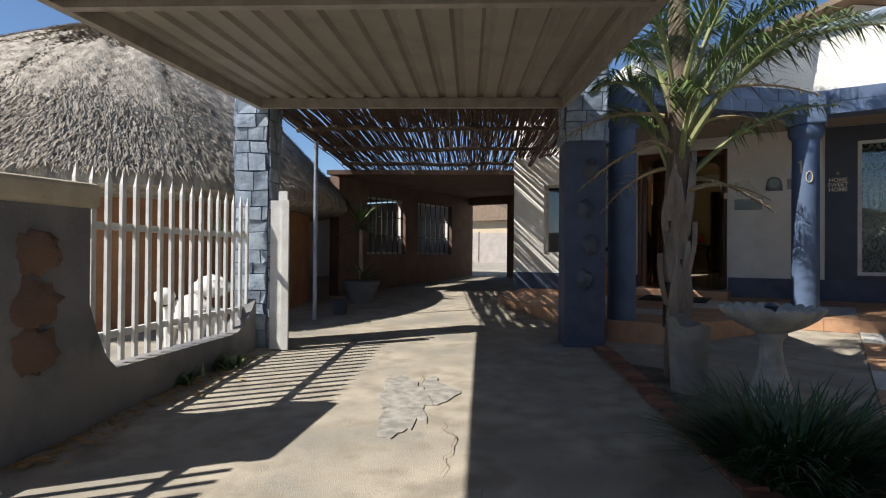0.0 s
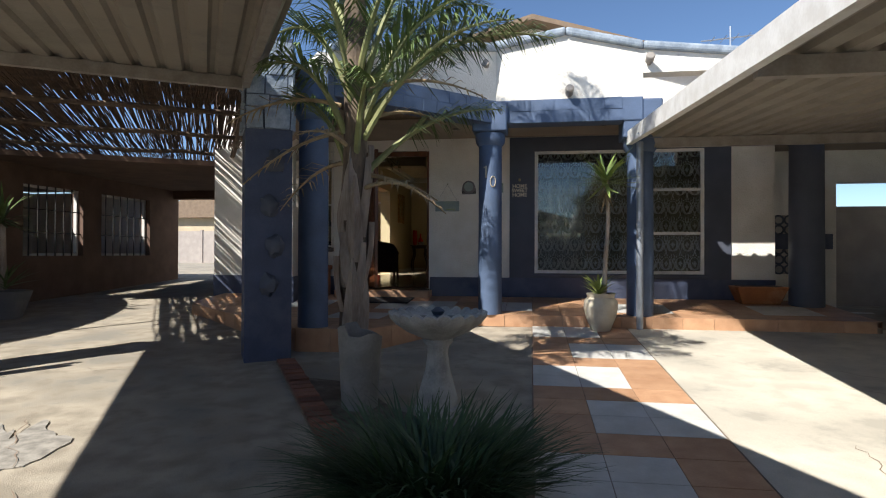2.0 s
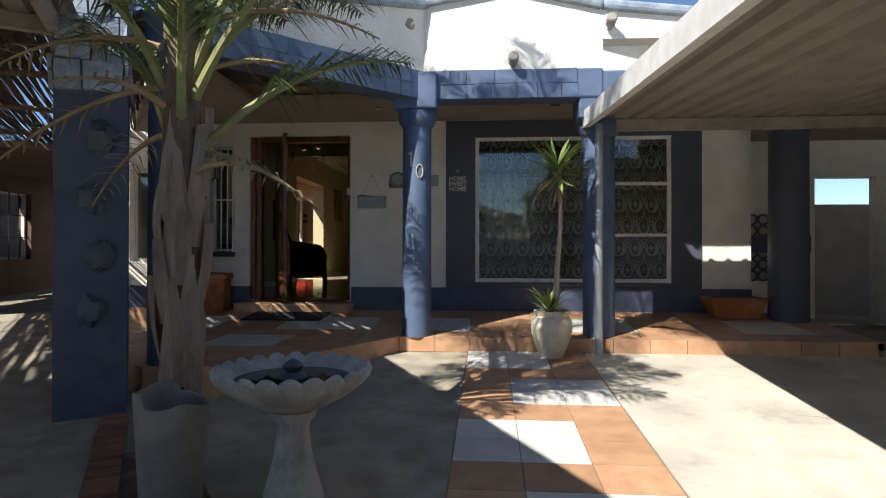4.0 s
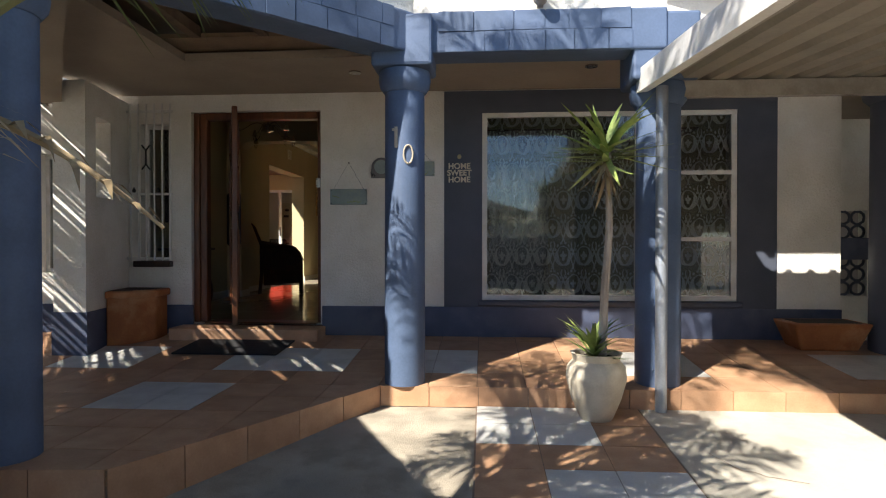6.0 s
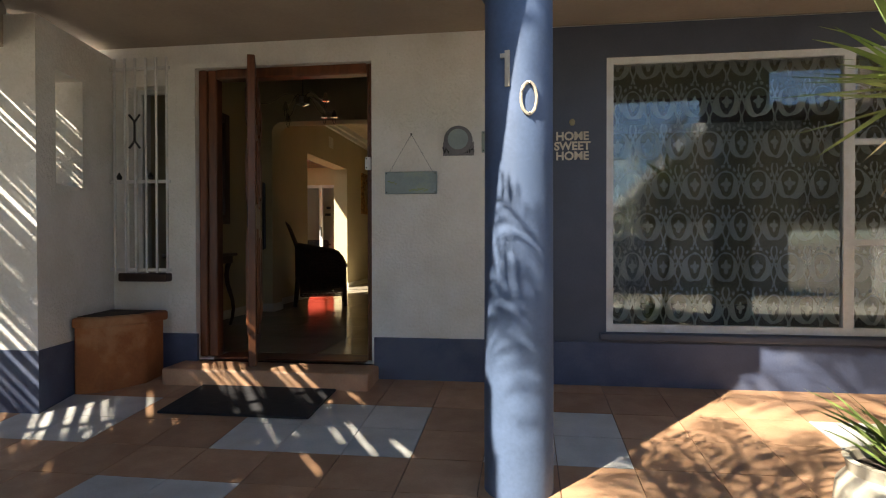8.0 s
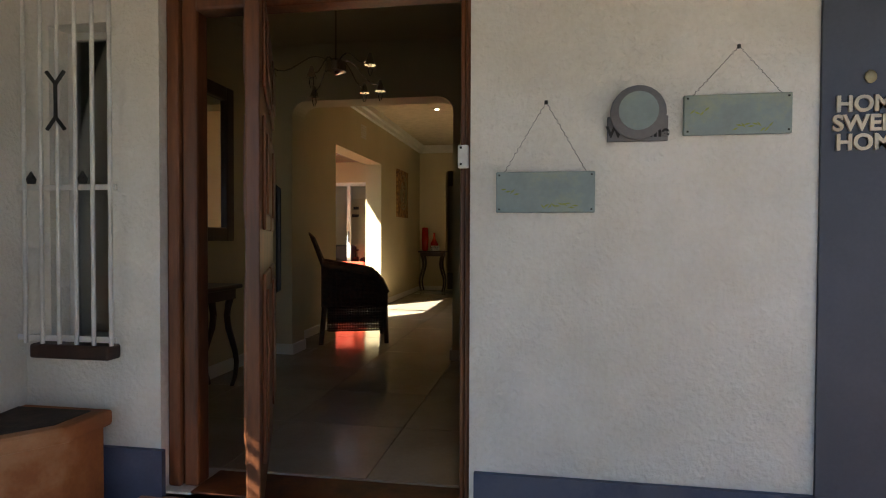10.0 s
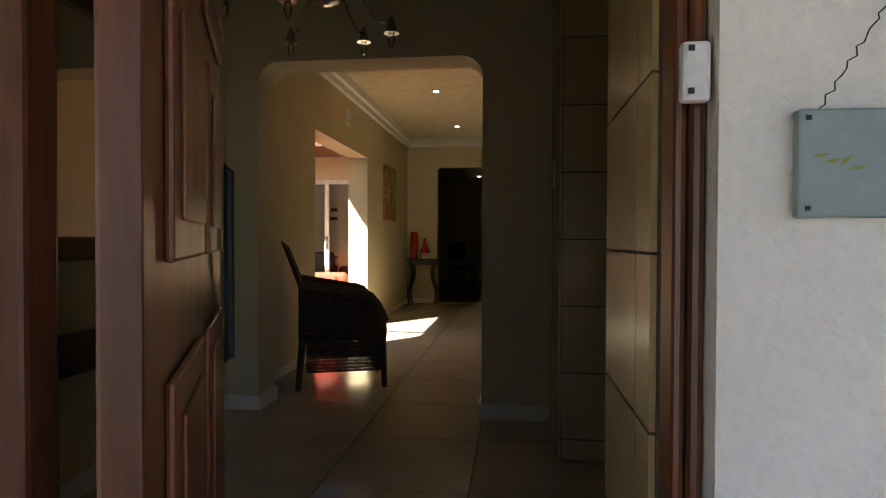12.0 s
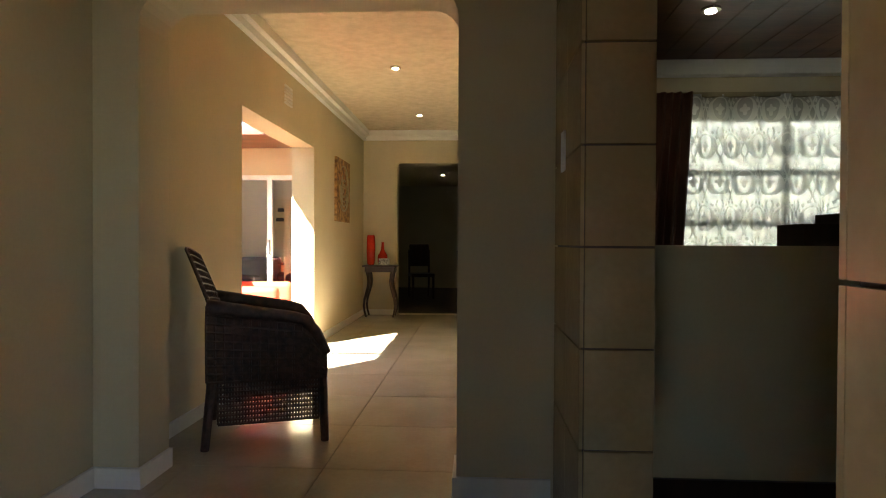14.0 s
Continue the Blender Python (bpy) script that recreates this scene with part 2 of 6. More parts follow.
M_PRECAST = mat("precast_wall", (0.42, 0.37, 0.33), (0.34, 0.3, 0.27), 0.9, 3, 60, 0.3)
M_PAINTING = mat("sepia_rose_canvas", (0.46, 0.26, 0.08), (0.13, 0.055, 0.02), 0.8, 14, 40, 0.2)
M_PAPER = mat("printed_card", (0.7, 0.68, 0.64), (0.1, 0.1, 0.1), 0.8, 45, 120, 0.0)
M_GLASS = glass_mat("window_glass", 0.02, (0.85, 0.88, 0.88))
# grey tint added to cut the daylight through the lounge window
M_DIM_PANE = glass_mat("light_dimming_glass", 0.03, (0.38, 0.4, 0.38))
M_CLEAR = glass_mat("clear_glass", 0.02)
M_MIRROR = mat("mirror_silver", (0.8, 0.8, 0.8), (0.78, 0.78, 0.78), 0.02, 2, 10, 0.0, metal=1.0)
M_LACE = lace_mat("damask_lace", (0.92, 0.88, 0.78), 0.20, 0.97, (0.19, 0.26))
M_NET = lace_mat("white_net", (0.85, 0.85, 0.80), 0.58, 0.95, (0.17, 0.24))
M_BED = mat("dark_garden_soil", (0.13, 0.10, 0.075), (0.07, 0.055, 0.04), 0.95, 8, 140, 0.9, stain=(0.2, 0.17, 0.13))
M_PATCH = mat("grey_cement_patch", (0.36, 0.335, 0.29), (0.20, 0.185, 0.16), 0.95, 14, 120, 0.8)
M_PLASTIC = mat("weathered_grey_plastic", (0.27, 0.26, 0.235), (0.19, 0.18, 0.165), 0.6, 6, 60, 0.2)
M_SPRIG = mat("olive_sprig_paint", (0.34, 0.38, 0.10), (0.24, 0.28, 0.07), 0.8, 20, 90, 0.0)
M_WATER = mat("still_water", (0.03, 0.035, 0.035), (0.02, 0.022, 0.022), 0.06, 4, 30, 0.03)
M_LAMP = glow_mat("warm_lamp", (1.0, 0.85, 0.6), 3.0)

# ---- builders ----
def box(bm, x0, x1, y0, y1, z0, z1, m=None):
    vs = [bm.verts.new((x, y, z)) for x in (x0, x1) for y in (y0, y1) for z in (z0, z1)]
    if m is not None:
        for v in vs:
            v.co = m @ v.co
    for f in ((0, 1, 3, 2), (4, 6, 7, 5), (0, 4, 5, 1), (2, 3, 7, 6), (0, 2, 6, 4), (1, 5, 7, 3)):
        bm.faces.new([vs[i] for i in f])
    return bm

def lathe(bm, profile, cx, cy, cz=0.0, seg=24, flute=0.0, lobes=0):
    """Turn (radius, height) pairs round an upright axis; lobes give a scalloped or fluted outline."""
    rings = []
    for r, z in profile:
        ring = []
        for i in range(seg):
            a = 2 * math.pi * i / seg
            k = 1 + (flute * abs(math.cos(a * lobes / 2)) if lobes else 0)
            ring.append(bm.verts.new((cx + r * k * math.cos(a), cy + r * k * math.sin(a), cz + z)))
        rings.append(ring)
    for a, b in zip(rings, rings[1:]):
        for i in range(seg):
            j = (i + 1) % seg
            bm.faces.new((a[i], a[j], b[j], b[i]))
    bm.faces.new(list(reversed(rings[0])))
    bm.faces.new(rings[-1])
    return bm

def tube(bm, pts, r0, r1=None, seg=6):
    r1 = r0 if r1 is None else r1
    pts = [Vector(p) for p in pts]
    rings = []
    for i, p in enumerate(pts):
        d = (pts[min(i + 1, len(pts) - 1)] - pts[max(i - 1, 0)]).normalized()
        s = d.cross(Vector((0.13, 0.21, 1.0)))
        s = d.cross(Vector((1, 0, 0))) if s.length < 0.05 else s
        s.normalize()
        t = d.cross(s)
        r = r0 + (r1 - r0) * i / (len(pts) - 1)
        rings.append([bm.verts.new(p + r * (math.cos(2 * math.pi * k / seg) * s + math.sin(2 * math.pi * k / seg) * t)) for k in range(seg)])
    for a, b in zip(rings, rings[1:]):
        for i in range(seg):
            j = (i + 1) % seg
            bm.faces.new((a[i], a[j], b[j], b[i]))
    bm.faces.new(list(reversed(rings[0])))
    bm.faces.new(rings[-1])
    return bm

def blob(bm, c, r, rough=0.15, seed=0.0, seg=14):
    """A lumpy rounded body with three radii."""
    made = bmesh.ops.create_uvsphere(bm, u_segments=seg, v_segments=max(6, seg // 2 + 2), radius=1)["verts"]
    for v in made:
        k = 1 + rough * noise.noise(v.co * 2.3 + Vector((seed, seed, 0)))
        v.co = Vector((c[0] + v.co.x * r[0] * k, c[1] + v.co.y * r[1] * k, c[2] + v.co.z * r[2] * k))
    return bm

def prism(bm, poly, z0, z1):
    """Upright prism over a plan polygon; z1 may be a function of (x, y)."""
    top = z1 if callable(z1) else (lambda x, y: z1)
    a = [bm.verts.new((x, y, z0)) for x, y in poly]
    b = [bm.verts.new((x, y, top(x, y))) for x, y in poly]
    n = len(poly)
    for i in range(n):
        bm.faces.new((a[i], a[(i + 1) % n], b[(i + 1) % n], b[i]))
    bm.faces.new(list(reversed(a)))
    bm.faces.new(b)
    return bm

def mesh_of(name, bm, material, smooth=False, fix=True):
    if fix:
        bmesh.ops.recalc_face_normals(bm, faces=bm.faces)
    me = bpy.data.meshes.new(name)
    bm.to_mesh(me)
    bm.free()
    me.materials.append(material)
    if smooth:
        for f in me.polygons:
            f.use_smooth = True
        me.set_sharp_from_angle(angle=radians(40))
    return me

def part(name, bm, material, parent=None, label="", smooth=False, fix=True):
    ob = new(name, mesh_of(name, bm, material, smooth, fix))
    if parent is not None:
        ob.parent = parent
        ob.matrix_parent_inverse = parent.matrix_basis.inverted()
    if label:
        ob["label"] = label
    return ob

def bevel(ob, w=0.01, seg=2):
    md = ob.modifiers.new("bevel", "BEVEL")
    md.width, md.segments, md.limit_method = w, seg, "ANGLE"
    return ob

def thing(name, x, y, z, label, category, group="", kind=""):
    ob = new(name)
    ob.matrix_basis = Matrix.Translation((x, y, z))
    ob.empty_display_size = 0.1
    return tagged(ob, label, category, group, kind)

def structure(name, bm, material, label, category, smooth=False):
    return tagged(part(name, bm, material, smooth=smooth), label, category, kind="structure")

def wall_bm(bm, axis, at0, at1, a0, a1, z0, z1, holes=()):
    """A wall of thickness at0..at1 along an axis, with openings (a0, a1, z0, z1) cut through."""
    cuts_a = sorted({a0, a1, *[h[0] for h in holes], *[h[1] for h in holes]})
    for u0, u1 in zip(cuts_a, cuts_a[1:]):
        if u1 <= a0 or u0 >= a1:
            continue
        mid = (u0 + u1) / 2
        free = sorted((h[2], h[3]) for h in holes if h[0] < mid < h[1])
        lo = z0
        spans = []
        for h0, h1 in free:
            if h0 > lo:
                spans.append((lo, h0))
            lo = max(lo, h1)
        if lo < z1:
            spans.append((lo, z1))
        for s0, s1 in spans:
            if axis == "x":
                box(bm, u0, u1, at0, at1, s0, s1)
            else:
                box(bm, at0, at1, u0, u1, s0, s1)
    return bm

def clip_poly(poly, region):
    """Part of a plan polygon inside a convex region (both counter-clockwise)."""
    for i in range(len(region)):
        ax, ay = region[i]
        bx, by = region[(i + 1) % len(region)]
        side = lambda p: (bx - ax) * (p[1] - ay) - (by - ay) * (p[0] - ax)
        out = []
        for j in range(len(poly)):
            p, q = poly[j], poly[(j + 1) % len(poly)]
            sp, sq = side(p), side(q)
            if sp >= 0:
                out.append(p)
            if sp * sq < 0:
                k = sp / (sp - sq)
                out.append((p[0] + k * (q[0] - p[0]), p[1] + k * (q[1] - p[1])))
        poly = out
        if len(poly) < 3:
            return []
    return poly

def area(poly):
    return 0.5 * abs(sum(p[0] * q[1] - q[0] * p[1] for p, q in zip(poly, poly[1:] + poly[:1])))

def ground_z(x, y):
    return min(0.2 if x > -3.2 else 0.52, max(-0.25, 0.05 * (y - 4.2)))

def porch_z(x, y):
    return 0.325 + 0.075 * max(0.0, y - 8.0)

# carport axes: across (U) and towards the street (W) from its back corner
CORNER, U, W = Vector((-3.96, 4.29, 0)), Vector((0.862, 0.507, 0)), Vector((0.507, -0.862, 0))
def cp(u, w, z=0.0):
    p = CORNER + float(u) * U + float(w) * W
    return Vector((p.x, p.y, float(z)))
CPM = Matrix(((U.x, W.x, 0, CORNER.x), (U.y, W.y, 0, CORNER.y), (0, 0, 1, 0), (0, 0, 0, 1)))

# ---- ground ----
bm = bmesh.new()
xs = [-400, -60, -20] + [-12 + 0.5 * i for i in range(49)] + [20, 60, 400]
ys = [-400, -60, -20, -8] + [-6 + 0.5 * i for i in range(33)] + [14, 18, 30, 60, 400]
gv = [[bm.verts.new((x, y, ground_z(x, y) + 0.006 * noise.noise(Vector((x, y, 0))))) for y in ys] for x in xs]
for i in range(len(xs) - 1):
    for j in range(len(ys) - 1):
        bm.faces.new((gv[i][j], gv[i + 1][j], gv[i + 1][j + 1], gv[i][j + 1]))
structure("ground", bm, M_DRIVE, "sandy worn concrete yard and driveway ground", "ground", True)

# pale slab beside the tiled path
bm = bmesh.new()
for k in range(12):
    y0, y1 = -3 + k * 0.93, -3 + (k + 1) * 0.93
    vs = []
    for x, y in ((2.27, y0), (9.0, y0), (9.0, y1), (2.27, y1)):
        vs.append(bm.verts.new((x, y, ground_z(x, y) + 0.012)))
    bm.faces.new(vs)
structure("pavement", bm, M_SLAB, "pale cracked concrete slab under the carport", "pavement")

BED = [(1.17, 2.7), (1.17, 4.0), (0.8, 4.3), (0.3, 4.7), (-0.1, 5.25), (-0.55, 5.35), (0.86, 2.85)]
structure("garden_bed", prism(bmesh.new(), BED, -0.3, lambda x, y: ground_z(x, y) + 0.016), M_BED, "dark soil garden bed round the palm", "garden bed")
rp = random.Random(3)
PATCH = []
for k in range(70):
    a = 2 * math.pi * k / 70
    r = 0.8 + 0.22 * math.sin(3 * a + 1) + 0.5 * noise.noise(Vector((3 * math.cos(a), 3 * math.sin(a), 2))) + rp.uniform(-0.05, 0.05)
    PATCH.append((-1.55 + r * (0.75 * math.cos(a) * 0.5 - 0.30 * math.sin(a) * 0.86), 3.6 + r * (-0.75 * math.cos(a) * 0.86 - 0.30 * math.sin(a) * 0.5)))
structure("cement_patch", prism(bmesh.new(), PATCH[::-1], -0.3, lambda x, y: ground_z(x, y) + 0.009), M_PATCH, "rough grey cement patch in the drive", "patch")

rc2 = random.Random(12)
cracks = thing("drive_cracks", -1.2, 3.4, 0.0, "thin dark cracks in the worn concrete drive", "cracks", kind="stuff")
def crack(x, y, head, n):
    """A wandering shallow crack, raised a hair above the slab."""
    bm = bmesh.new()
    prev = None
    for i in range(n):
        w = 0.0015 + 0.004 * rc2.random() * math.sin(math.pi * (i + 0.5) / n)
        sx, sy = -math.sin(head) * w, math.cos(head) * w
        z = ground_z(x, y) + 0.0145
        cur = [bm.verts.new((x + sx, y + sy, z)), bm.verts.new((x - sx, y - sy, z))]
        if prev:
            bm.faces.new((prev[0], prev[1], cur[1], cur[0]))
        prev = cur
        turn = head + rc2.gauss(0, 0.45)
        x, y = x + 0.06 * math.cos(turn), y + 0.06 * math.sin(turn)
    part("crack", bm, M_GROUT, cracks)
for x, y, hd, n in ((-1.9, 4.3, -0.8, 18), (-1.1, 3.3, -0.9, 16), (-0.4, 2.6, -1.0, 12), (-2.6, 5.4, 0.3, 14), (3.3, 6.2, -0.4, 22), (4.1, 5.0, 2.4, 18), (2.9, 4.4, -1.2, 15), (2.45, 7.2, -0.6, 10)):
    crack(x, y, hd, n)

# ---- front wall of the house ----
WINDOW = (1.24, 3.51, 0.765, 2.48)
DOOR = (-1.52, -0.27, 0.53, 2.53)
BARS = (-2.02, -1.74, 1.12, 2.42)
SIDEWIN = (-3.05, -2.62, 1.0, 2.15)
bm = wall_bm(bmesh.new(), "x", 9.4, 9.65, -3.6, 4.40, 0.0, 3.3, [WINDOW, DOOR, BARS, SIDEWIN])
structure("wall_front", bm, M_WHITE, "rough white plastered front wall of the house", "wall")
bm = wall_bm(bmesh.new(), "x", 9.385, 9.4, 0.89, 3.85, 0.70, 2.68, [WINDOW])
structure("wall_panel", bm, M_SLATE, "dark slate painted panel around the large window", "wall")
bm = bmesh.new()
for a, b in ((-2.12, -1.5), (-0.25, 4.40)):
    box(bm, a, b, 9.375, 9.4, 0.38, 0.70)
box(bm, -3.6, -2.5, 9.38, 9.4, 0.2, 0.70)
structure("trim", bm, M_SKIRT_PILLAR_SHADE, "dark blue painted skirting band along the wall", "trim")

# short wing wall with a little opening, beside the barred window
def skew(bm):
    """The wing wall meets the house a little off square."""
    for v in bm.verts:
        v.co.x += 0.18 * max(0.0, 9.4 - v.co.y)
    return bm
bm = skew(wall_bm(bmesh.new(), "y", -2.42, -2.14, 8.57, 9.4, 0.2, 2.62, [(8.75, 9.03, 1.68, 2.36)]))
structure("wall_wing", bm, M_WHITE, "short white wing wall with a small square opening", "wall")
bm = bmesh.new()
box(bm, -2.14, -2.125, 8.57, 9.37, 0.3, 0.72)
box(bm, -2.43, -2.125, 8.555, 8.57, 0.3, 0.72)
skew(bm)
structure("trim_wing", bm, M_SKIRT_PILLAR_SHADE, "dark blue painted skirting on the wing wall", "trim")

# house side wall along the drive and the rest of the shell
bm = bmesh.new()
box(bm, -3.6, -3.35, 9.65, 12.5, 0.0, 3.3)
structure("wall_drive", bm, M_WHITE, "white house wall along the covered drive", "wall")

# porch slab, ceiling, beams
PORCH_L = [(-1.0, 6.3), (-0.35, 6.35), (0.55, 7.9), (0.55, 9.4), (-3.4, 9.4), (-3.4, 8.5)]
PORCH_R = [(0.55, 7.9), (4.9, 7.9), (4.9, 9.4), (0.55, 9.4)]
bm = bmesh.new()
for region in (PORCH_L, PORCH_R):
    for y0, y1 in ((5.0, 8.0), (8.0, 9.4)):
        prism(bm, clip_poly(region, [(-6, y0), (8, y0), (8, y1), (-6, y1)]), -0.1, lambda x, y: porch_z(x, y) - 0.008)
porch = structure("floor_porch", bm, M_GROUT, "raised porch floor of terracotta and off-white tiles", "floor")
bm = bmesh.new()
box(bm, -1.6, -0.22, 9.12, 9.399, 0.3, 0.515)
step = structure("door_step", bm, M_TERRA, "terracotta tiled step at the front door", "step")
bevel(step, 0.012)

bm = bmesh.new()
for poly in ([(-2.3, 8.3), (-1.05, 7.05), (-1.05, 9.4), (-2.3, 9.4)], [(-1.05, 8.38), (2.62, 8.3), (2.62, 9.4), (-1.05, 9.4)],
             [(0.72, 8.02), (2.62, 8.02), (2.62, 8.3), (0.72, 8.34)], [(2.62, 8.2), (4.4, 8.2), (4.4, 9.4), (2.62, 9.4)]):
    prism(bm, poly, 2.69, 2.75)
structure("ceiling_porch", bm, M_SOFFIT, "dull beige porch soffit boards", "ceiling")

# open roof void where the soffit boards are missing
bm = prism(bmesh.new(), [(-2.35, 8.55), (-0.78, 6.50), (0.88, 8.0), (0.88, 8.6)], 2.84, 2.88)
# dark tone of this added sheet stands in for shade in the void
void = structure("ceiling_void", bm, M_DARKW, "dark sheet standing for the shaded roof void past missing soffit", "ceiling")
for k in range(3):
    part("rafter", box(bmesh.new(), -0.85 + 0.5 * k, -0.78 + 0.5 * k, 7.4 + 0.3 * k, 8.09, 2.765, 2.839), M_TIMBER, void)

def wall_line(bm, p, q, t, z0, zp, zq, n=8):
    """A wall between two plan points with a sloping top."""
    p, q = Vector((*p, 0)), Vector((*q, 0))
    s = (q - p).normalized().cross(Vector((0, 0, 1))) * (t / 2)
    vs = []
    for e, zt in ((p, zp), (q, zq)):
        for k in (-1, 1):
            vs.append([bm.verts.new((e.x + k * s.x, e.y + k * s.y, z)) for z in (z0, zt)])
    a, b, c, d = vs
    for f in ((a[0], b[0], b[1], a[1]), (c[0], c[1], d[1], d[0]), (a[0], a[1], c[1], c[0]), (b[0], d[0], d[1], b[1]), (a[1], b[1], d[1], c[1]), (a[0], c[0], d[0], b[0])):
        bm.faces.new(f)
    return bm

PA, PB, PC, PD, PE = (-0.78, 6.52), (0.74, 8.0), (1.58, 8.0), (2.44, 8.0), (4.4, 8.0)
bm = bmesh.new()
wall_line(bm, PA, PB, 0.20, 2.82, 3.0, 3.42)
wall_line(bm, PB, PC, 0.20, 2.82, 3.42, 3.56)
wall_line(bm, PC, PD, 0.20, 2.82, 3.56, 3.36)
wall_line(bm, PD, PE, 0.20, 3.09, 3.36, 3.14)
wall_line(bm, PA, (-2.35, 8.5), 0.20, 2.82, 3.0, 2.9)
structure("wall_parapet", bm, M_WHITE, "white plastered parapet above the porch", "wall")
bm = bmesh.new()
for p, q, a, b in ((PA, PB, 3.0, 3.42), (PB, PC, 3.42, 3.56), (PC, PD, 3.56, 3.36), (PD, PE, 3.36, 3.14)):
    wall_line(bm, p, q, 0.32, 0, a + 0.09, b + 0.09)
    n8 = list(bm.verts)[-8:]
    for v in n8:
        if v.co.z == 0:
            d0 = (Vector(p) - v.co.xy).length
            v.co.z = (a if d0 < 0.3 else b) - 0.005
cap = structure("parapet_cap", bm, M_STONE, "blue-grey painted coping on the parapet", "coping")
bevel(cap, 0.03)
bm = bmesh.new()
wall_line(bm, PA, PB, 0.26, 2.55, 2.82, 2.82)
wall_line(bm, PB, PD, 0.26, 2.55, 2.82, 2.82)
beam = structure("beam_porch", bm, M_BLUE, "blue painted beam along the porch edge", "beam")
bevel(beam, 0.015)
bm = wall_line(bmesh.new(), PA, (-2.35, 8.6), 0.22, 2.44, 2.80, 2.80)
structure("beam_side", bm, M_SOFFIT, "cream beam from the porch column to the wing wall", "beam")
# scored blocks on the beam
def scored_row(p, q, seed):
    """Two courses of shallow blocks on the outer face between two plan points."""
    p, q = Vector((*p, 0)), Vector((*q, 0))
    d = (q - p).normalized()
    m = Matrix.Translation(p) @ Matrix.Rotation(math.atan2(d.y, d.x), 4, "Z")
    rb = random.Random(seed)
    for z0, z1 in ((2.553, 2.682), (2.688, 2.817)):
        u = rb.uniform(0.0, 0.08)
        while u < (q - p).length - 0.06:
            w = min(rb.uniform(0.15, 0.27), (q - p).length - u)
            t = -0.13 - rb.uniform(0.005, 0.010)
            bm = box(bmesh.new(), u, u + w - 0.007, t, -0.129, z0, z1, m)
            for v in bm.verts:
                v.co += 0.004 * noise.noise_vector(v.co * 23)
            part("block", bm, M_BLUE, beam)
            u += w
scored_row((0.92, 8.0), (2.22, 8.0), 2)
scored_row((-0.66, 6.64), (0.58, 7.85), 3)

# gable and roof behind the parapet
bm = bmesh.new()
ex, ez = 4.2, 3.02
vs0 = [(1.2 - ex, 2.85), (1.2 + ex, 2.85), (1.2 + ex, ez), (1.2, 4.27), (1.2 - ex, ez)]
f0 = [bm.verts.new((x, 9.5, z)) for x, z in vs0]
f1 = [bm.verts.new((x, 9.7, z)) for x, z in vs0]
bm.faces.new(f0)
bm.faces.new(list(reversed(f1)))
for i in range(5):
    bm.faces.new((f0[i], f1[i], f1[(i + 1) % 5], f0[(i + 1) % 5]))
structure("wall_gable", bm, M_WHITE, "white gable wall above the porch roof", "wall")
bm = bmesh.new()
for sgn in (-1, 1):
    a = [(1.2, 4.285), (1.2 + sgn * (ex + 0.3), ez - 0.075)]
    vs = [bm.verts.new((x, y, z + dz)) for dz in (0, 0.07) for (x, z) in a for y in (9.2, 12.8)]
    for f in ((0, 1, 3, 2), (4, 6, 7, 5), (0, 4, 5, 1), (2, 3, 7, 6), (0, 2, 6, 4), (1, 5, 7, 3)):
        bm.faces.new([vs[i] for i in f])
structure("roof", bm, M_ROOF, "brown sheet gable roof of the house", "roof")
bm = bmesh.new()
box(bm, -2.3, 2.62, 8.1, 9.5, 2.77, 2.80)
box(bm, 2.62, 4.4, 8.22, 9.5, 2.77, 2.80)
structure("roof_porch", bm, M_ROOF, "flat sheet roof over the porch", "roof")

def column(x, y, r, z0, z1, m, label, cap_h=0.30):
    c = thing("column", x, y, z0, label, "column", "porch columns")
    part("shaft", lathe(bmesh.new(), [(r * 1.0, 0), (r, 0.3), (r * 0.97, z1 - z0 - 0.16), (r * 0.97, z1 - z0 - 0.15)], x, y, z0, 32), m, c, smooth=True)
    part("ring", lathe(bmesh.new(), [(r * 1.02, -0.15), (r * 1.22, -0.11), (r * 1.28, -0.06), (r * 1.22, -0.005)], x, y, z1, 32), m, c, smooth=True)
    if cap_h:
        rot = Matrix.Translation((x, y, z1))
        bevel(part("capital", box(bmesh.new(), -r * 1.45, r * 1.45, -r * 1.3, r * 1.3, 0, cap_h, rot), m, c), 0.02)
    return c

col10 = column(0.71, 8.0, 0.14, 0.325, 2.46, M_BLUE, "slate blue round porch column with number ten", 0.34)
column(2.44, 8.08, 0.15, 0.325, 2.36, M_BLUE, "slate blue round porch column beside the carport pole", 0.44)
column(-0.90, 6.46, 0.145, 0.2, 2.46, M_BLUE, "slate blue round porch column behind the palm", 0.34)
column(4.62, 9.0, 0.20, 0.2, 2.58, M_SLATE, "dark slate round column under the carport", 0)

# ---- right carport ----
def sheet_roof(bm, fz, u0, u1, w0, w1, place, pitch=0.19, h=0.028):
    """Ribbed sheeting whose ribs run along w."""
    us, u = [], u0
    while u < u1:
        us += [(u, 0), (u + pitch * 0.55, 0), (u + pitch * 0.68, h), (u + pitch * 0.87, h)]
        u += pitch
    rows = []
    for w in (w0, w1):
        rows.append([[bm.verts.new(place(uu, w, fz(w) + hh + t)) for uu, hh in us] for t in (0, 0.006)])
    for k in range(len(us) - 1):
        for t in (0, 1):
            bm.faces.new((rows[0][t][k], rows[0][t][k + 1], rows[1][t][k + 1], rows[1][t][k]))
    return bm

